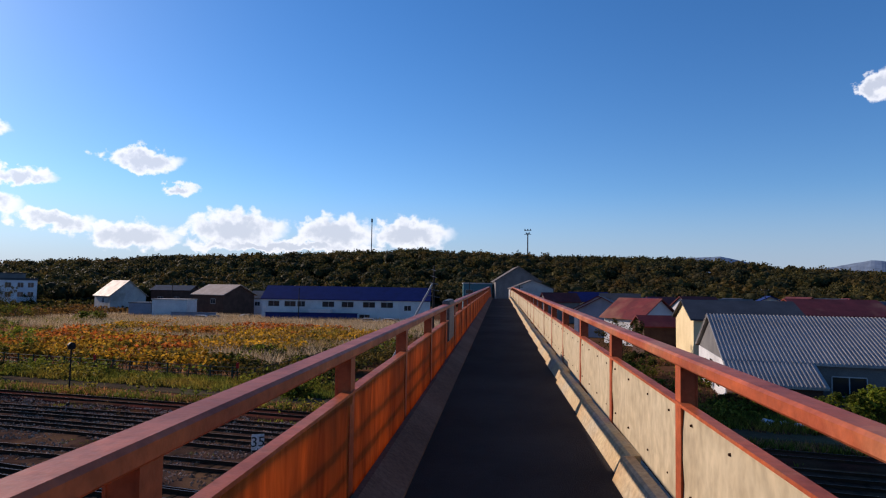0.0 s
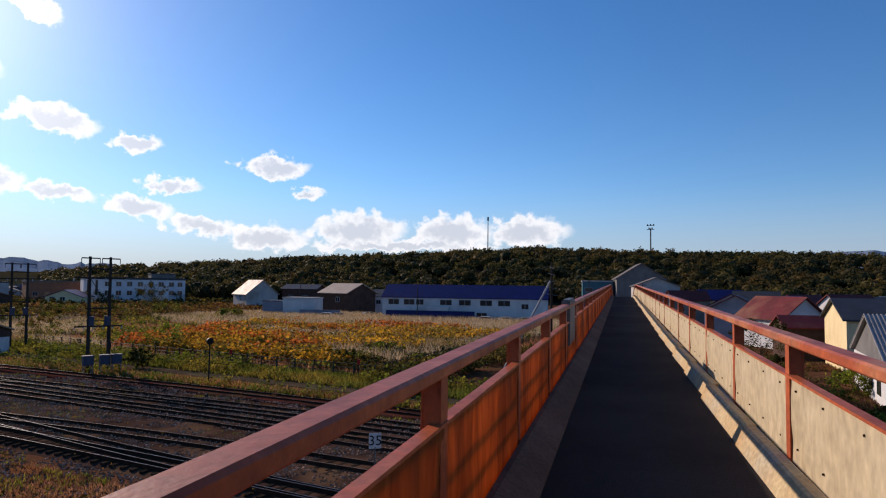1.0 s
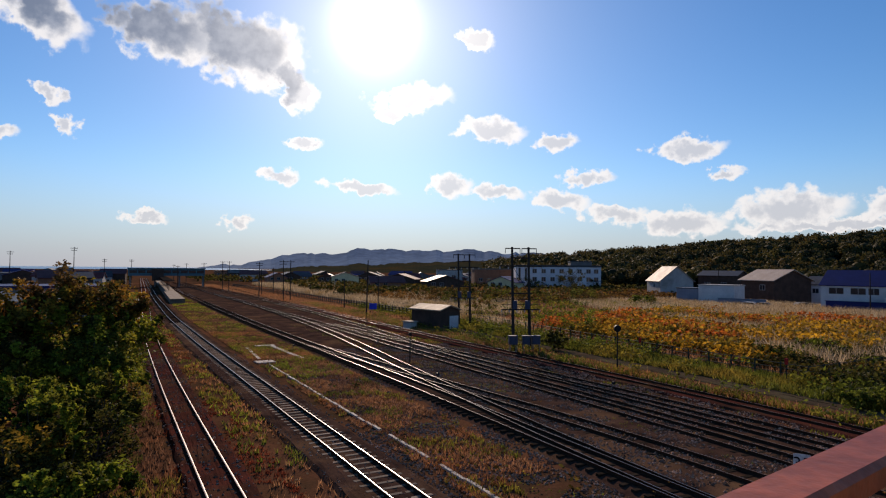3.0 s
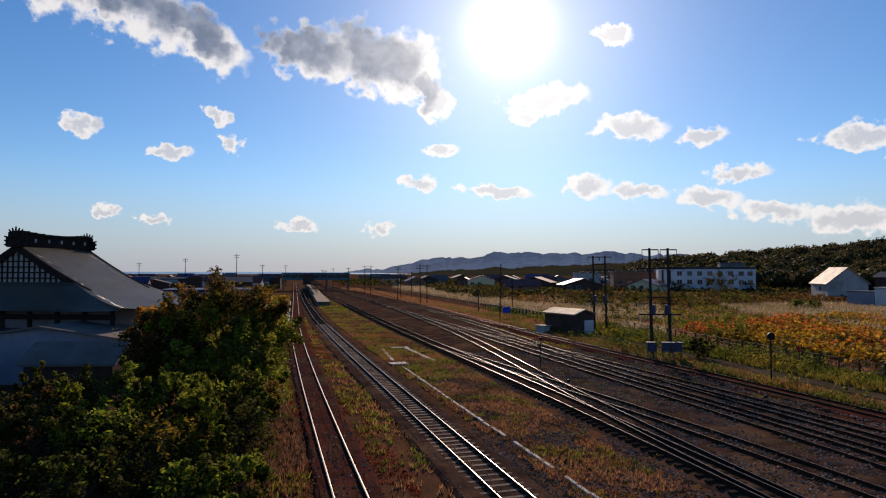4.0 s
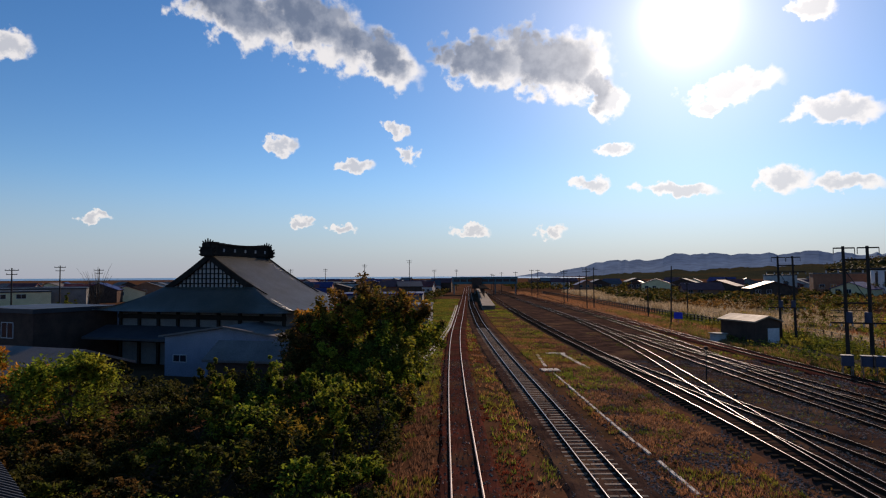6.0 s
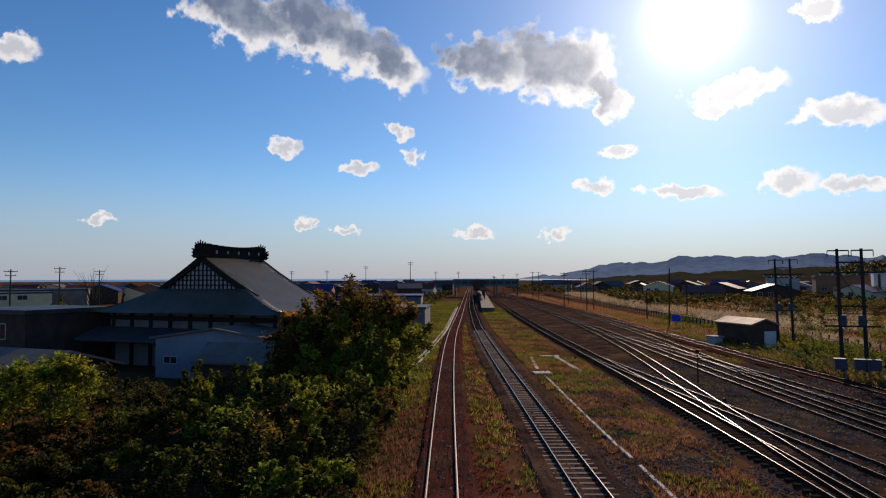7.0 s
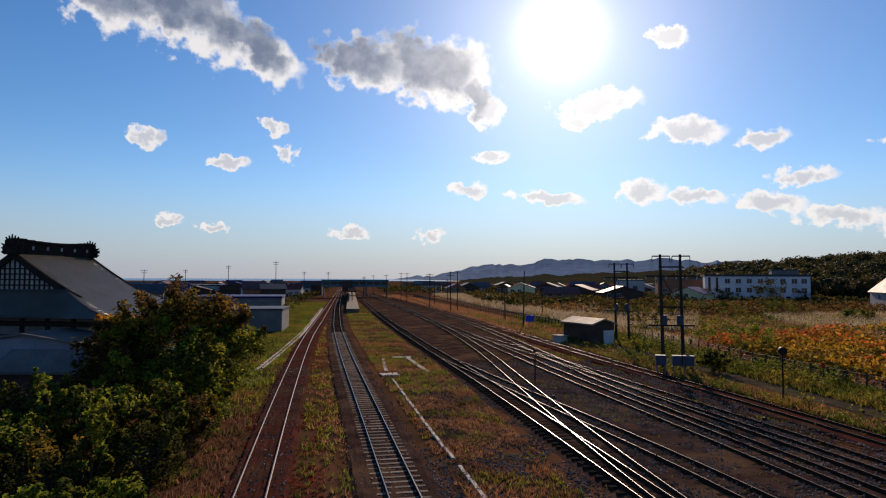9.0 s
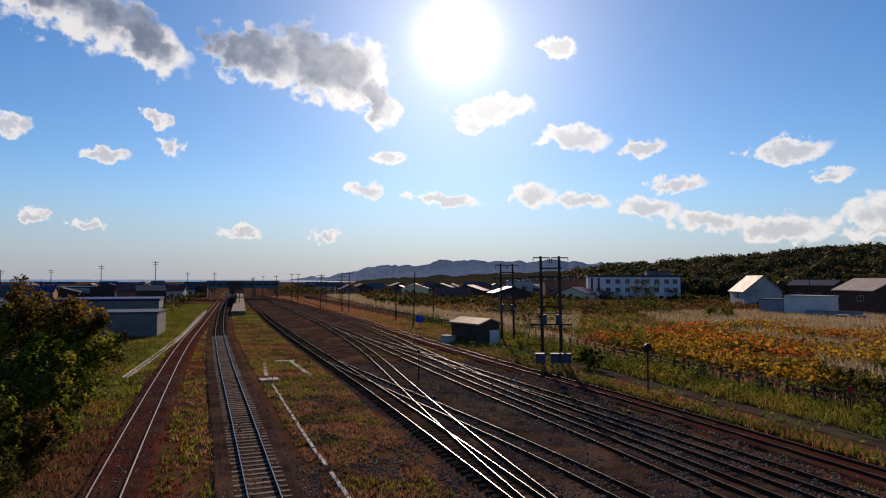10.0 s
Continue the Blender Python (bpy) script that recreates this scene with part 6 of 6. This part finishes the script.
weeds("strip_weeds", 1500, -3, 7, 12, 110, 0.16, 0.35, "leaf_rust", "brown clumps between the two nearer tracks", lambda x, y: between_ab(x, y) & patches(x, y, 1.5, 0.15))
far_bed = lambda x, y: (x > course("C", 1.4)(y)) & (x < course("G", 2.2)(y)) & patches(x, y, 4.5, -0.08)
tufts("yard_grass", scatter(12000, 8, 28, 62, 300, far_bed), 0.16, 0.05, 5, "grass_brown", "thin brown grass over the far yard ballast")
tufts("yard_grass", scatter(9000, 8, 34, 55, 300, lambda x, y: (x > course("C", 1.4)(y)) & patches(x, y, 3.0, 0.12)), 0.18, 0.05, 5, "grass_dry", "ochre grass patches among the far tracks")
weeds("hedge_scrub", 4000, 22, 120, 300, 440, 1.3, 3.2, "leaf_dark", "dark hedges beside the far line", lambda x, y: patches(x, y, 14, -0.05))
weeds("hedge_scrub", 3000, -80, -8, 300, 446, 1.3, 3.0, "leaf_dark", "dark hedges on the far town side", lambda x, y: patches(x, y, 14, 0.0))
weeds("strip_weeds", 2600, 4, 13, 12, 70, 0.10, 0.3, "leaf_green", "low leafy weeds between the tracks", weeds_later)
weeds("strip_weeds", 2600, 13, 33, 5, 90, 0.11, 0.22, "leaf_rust", "reddish weeds among the yard tracks", lambda x, y: patches(x, y, 2.0, 0.2))
def stones(name, points, size, label):
    """Loose stones: lopsided eight-sided lumps."""
    n = len(points)
    base = np.array([(1, 0, 0), (0, 1, 0), (-1, 0, 0), (0, -1, 0), (0, 0, 0.8), (0, 0, -0.8)], float)
    s = size * (0.5 + rng.random((n, 1, 1)) ** 1.5)
    turn = rng.random(n) * 6.283
    c, d = np.cos(turn)[:, None], np.sin(turn)[:, None]
    v = base[None] * (0.65 + 0.7 * rng.random((n, 6, 1))) * s
    v = np.stack([v[..., 0] * c - v[..., 1] * d, v[..., 0] * d + v[..., 1] * c, v[..., 2]], -1) + points[:, None, :]
    tri = np.array([(0, 1, 4), (1, 2, 4), (2, 3, 4), (3, 0, 4), (1, 0, 5), (2, 1, 5), (3, 2, 5), (0, 3, 5)])
    f = (tri[None] + 6 * np.arange(n)[:, None, None]).reshape(-1, 3)
    return tagged(link_part(name, array_mesh(name, v.reshape(-1, 3), f), M["stone"]), label, "stones", kind="stuff")


gravel = scatter(34000, 14, 29, 2, 60, lambda x, y: (x > course("C", 0.9)(y)) & patches(x, y, 1.6, -0.25))
gravel[:, 2] = -0.165
stones("loose_stones", gravel, 0.055, "loose brown-grey stones on the yard ballast")
gravel = scatter(26000, 5, 14, 8, 52, lambda x, y: (x > course("B", 1.2)(y) + np.maximum(0, y - 26) * 0.12) & (x < course("C", -0.8)(y)) & patches(x, y, 1.8, -0.3))
gravel[:, 2] = np.where(gravel[:, 0] < course("B", 1.7)(gravel[:, 1]), -0.2, GROUND + 0.015)
stones("loose_stones", gravel, 0.05, "scattered gravel in the thin grass between the tracks")
gravel = scatter(9000, -2, 8, 8, 60, lambda x, y: (abs(x - course("B", 0.0)(y)) < 1.7) | (abs(x - course("A", 0.0)(y)) < 1.2))
gravel[:, 2] = np.where(gravel[:, 0] < course("A", 1.5)(gravel[:, 1]), -0.12, -0.185)
stones("loose_stones", gravel, 0.05, "loose stones under the two nearer tracks")
# near side of the bridge
for n, mat, tall in ((3000, "grass_green", 0.25), (11000, "grass_brown", 0.3)):
    tufts("rough_grass", scatter(n, 36, 78, -36, 4, lambda x, y: patches(x, y, 5, -0.1)), tall, 0.045, 5, mat, "rough grass on the near side of the bridge")


# hills -------------------------------------------------------------------
HILL_AZ = [30, 34.6, 42, 48, 54, 62.6, 70.8, 78, 84, 90, 96, 101, 107, 112, 118]
HILL_EL = [0.7, 1.3, 1.75, 2.3, 2.65, 3.15, 3.6, 3.3, 3.15, 3.05, 2.9, 2.25, 1.8, 1.6, 1.4]


def hill_height(az, dist):
    crest = 430.0
    top = crest * math.tan(radians(np.interp(az, HILL_AZ, HILL_EL))) + 7.3 - 7.0
    f = min(1.0, max(0.0, (dist - 290.0) / (crest - 290.0)))
    return GROUND - 0.4 + (top - GROUND) * (f * f * (3 - 2 * f))


azs, ds = np.linspace(28, 122, 60), np.concatenate([np.linspace(285, 440, 14), [600, 900]])
verts = np.array([(math.sin(radians(a)) * d - 4, math.cos(radians(a)) * d, hill_height(a, d)) for a in azs for d in ds])
i, j = np.meshgrid(np.arange(len(azs) - 1), np.arange(len(ds) - 1), indexing="ij")
a = i * len(ds) + j
hill = link_part("hillside", array_mesh("hillside", verts, np.stack([a, a + 1, a + len(ds) + 1, a + len(ds)], -1).reshape(-1, 4)), M["mid_hill"])
tagged(hill, "long low hill below the woods", "hill", kind="structure")
bm = bmesh.new()
bmesh.ops.create_icosphere(bm, subdivisions=2, radius=1.0)
bm.verts.ensure_lookup_table()
CROWN_V, CROWN_F = np.array([tuple(v.co) for v in bm.verts]), np.array([[v.index for v in f.verts] for f in bm.faces])
bm.free()
for mat, n, label in (("forest_green", 1400, "dark autumn woods covering the long hill"), ("forest_gold", 1000, "golden autumn crowns among the hill woods")):
    vs, fs, base = [], [], 0
    body_v, body_f = [], []
    for k in range(n):
        az, d = 30 + 90 * rng.random(), 292 + 150 * rng.random() ** 0.8
        z = hill_height(az, d)
        x, y = math.sin(radians(az)) * d - 4, math.cos(radians(az)) * d
        r, h = 3.2 + 3.0 * rng.random(), 7.0 + 3.6 * rng.random()
        c = crown_clumps(16, r * 0.8, r * 0.8, h * 0.3, 0.75) + np.array((x, y, z + h * 0.55))
        lump = CROWN_V * (0.82 + 0.36 * rng.random((len(CROWN_V), 1))) * np.array((r * 0.66, r * 0.66, h * 0.3))
        body_v.append(lump + np.array((x, y, z + h * 0.52)))
        body_f.append(CROWN_F + len(CROWN_V) * k)
        v, f = leaves(c, r * 0.36, 1.05, 240, aspect=0.9)
        vs.append(v), fs.append(f + base)
        base += len(v)
    body = link_part("wood_crowns", array_mesh("wood_crowns", np.concatenate(body_v), np.concatenate(body_f)), M[mat])
    body.data.shade_smooth()
    tagged(body, "rounded dense " + ("dark green" if mat == "forest_green" else "golden") + " crowns of the far woods", "woods", kind="stuff")
    tagged(link_part("woods", array_mesh("woods", np.concatenate(vs), np.concatenate(fs)), M[mat]), label, "woods", kind="stuff")


def ridge_backdrop(name, azel, dist, mat, label, rough=0.08):
    az = np.linspace(azel[0][0], azel[-1][0], 160)
    el = np.interp(az, [p[0] for p in azel], [p[1] for p in azel])
    el = np.array([max(-0.3, e + rough * noise.noise(Vector((a * 0.7, 1.7, 0))) + rough * 0.5 * noise.noise(Vector((a * 2.6, 4.1, 0)))) for a, e in zip(az, el)])
    verts = []
    for a, e in zip(az, el):
        s, c = math.sin(radians(a)), math.cos(radians(a))
        verts += [(s * dist * 0.8, c * dist * 0.8, -2), (s * dist * 0.92, c * dist * 0.92, dist * 0.92 * math.tan(radians(e * 0.6)) + 4), (s * dist, c * dist, dist * math.tan(radians(e)) + 7.3), (s * dist * 1.1, c * dist * 1.1, -2)]
    i, j = np.meshgrid(np.arange(len(az) - 1), np.arange(3), indexing="ij")
    a = i * 4 + j
    return tagged(link_part(name, array_mesh(name, verts, np.stack([a, a + 1, a + 5, a + 4], -1).reshape(-1, 4)), M[mat]), label, "hills", kind="structure")


ridge_backdrop("far_mountains", [(2, -0.2), (7, 0.25), (12, 1.15), (15.5, 1.35), (19.3, 1.95), (22.5, 1.45), (26, 1.55), (28.5, 1.85), (31, 1.45), (36, 1.3), (44, 1.4), (52, 1.2)], 3500, "far_hill", "blue mountains on the horizon with haze in their colour", 0.34)
ridge_backdrop("far_mountains", [(84, 1.0), (92, 3.0), (97, 3.2), (101, 2.2), (104, 2.1), (107.5, 2.8), (111, 2.2), (118, 1.2)], 3600, "far_hill", "blue mountain beyond the woods with haze in its colour")
ridge_backdrop("low_hills", [(10, -0.2), (14, 0.15), (18, 0.4), (24, 0.45), (28, 0.75), (33, 1.05), (40, 1.3)], 1300, "mid_hill", "low brown wooded hills behind the town", 0.2)
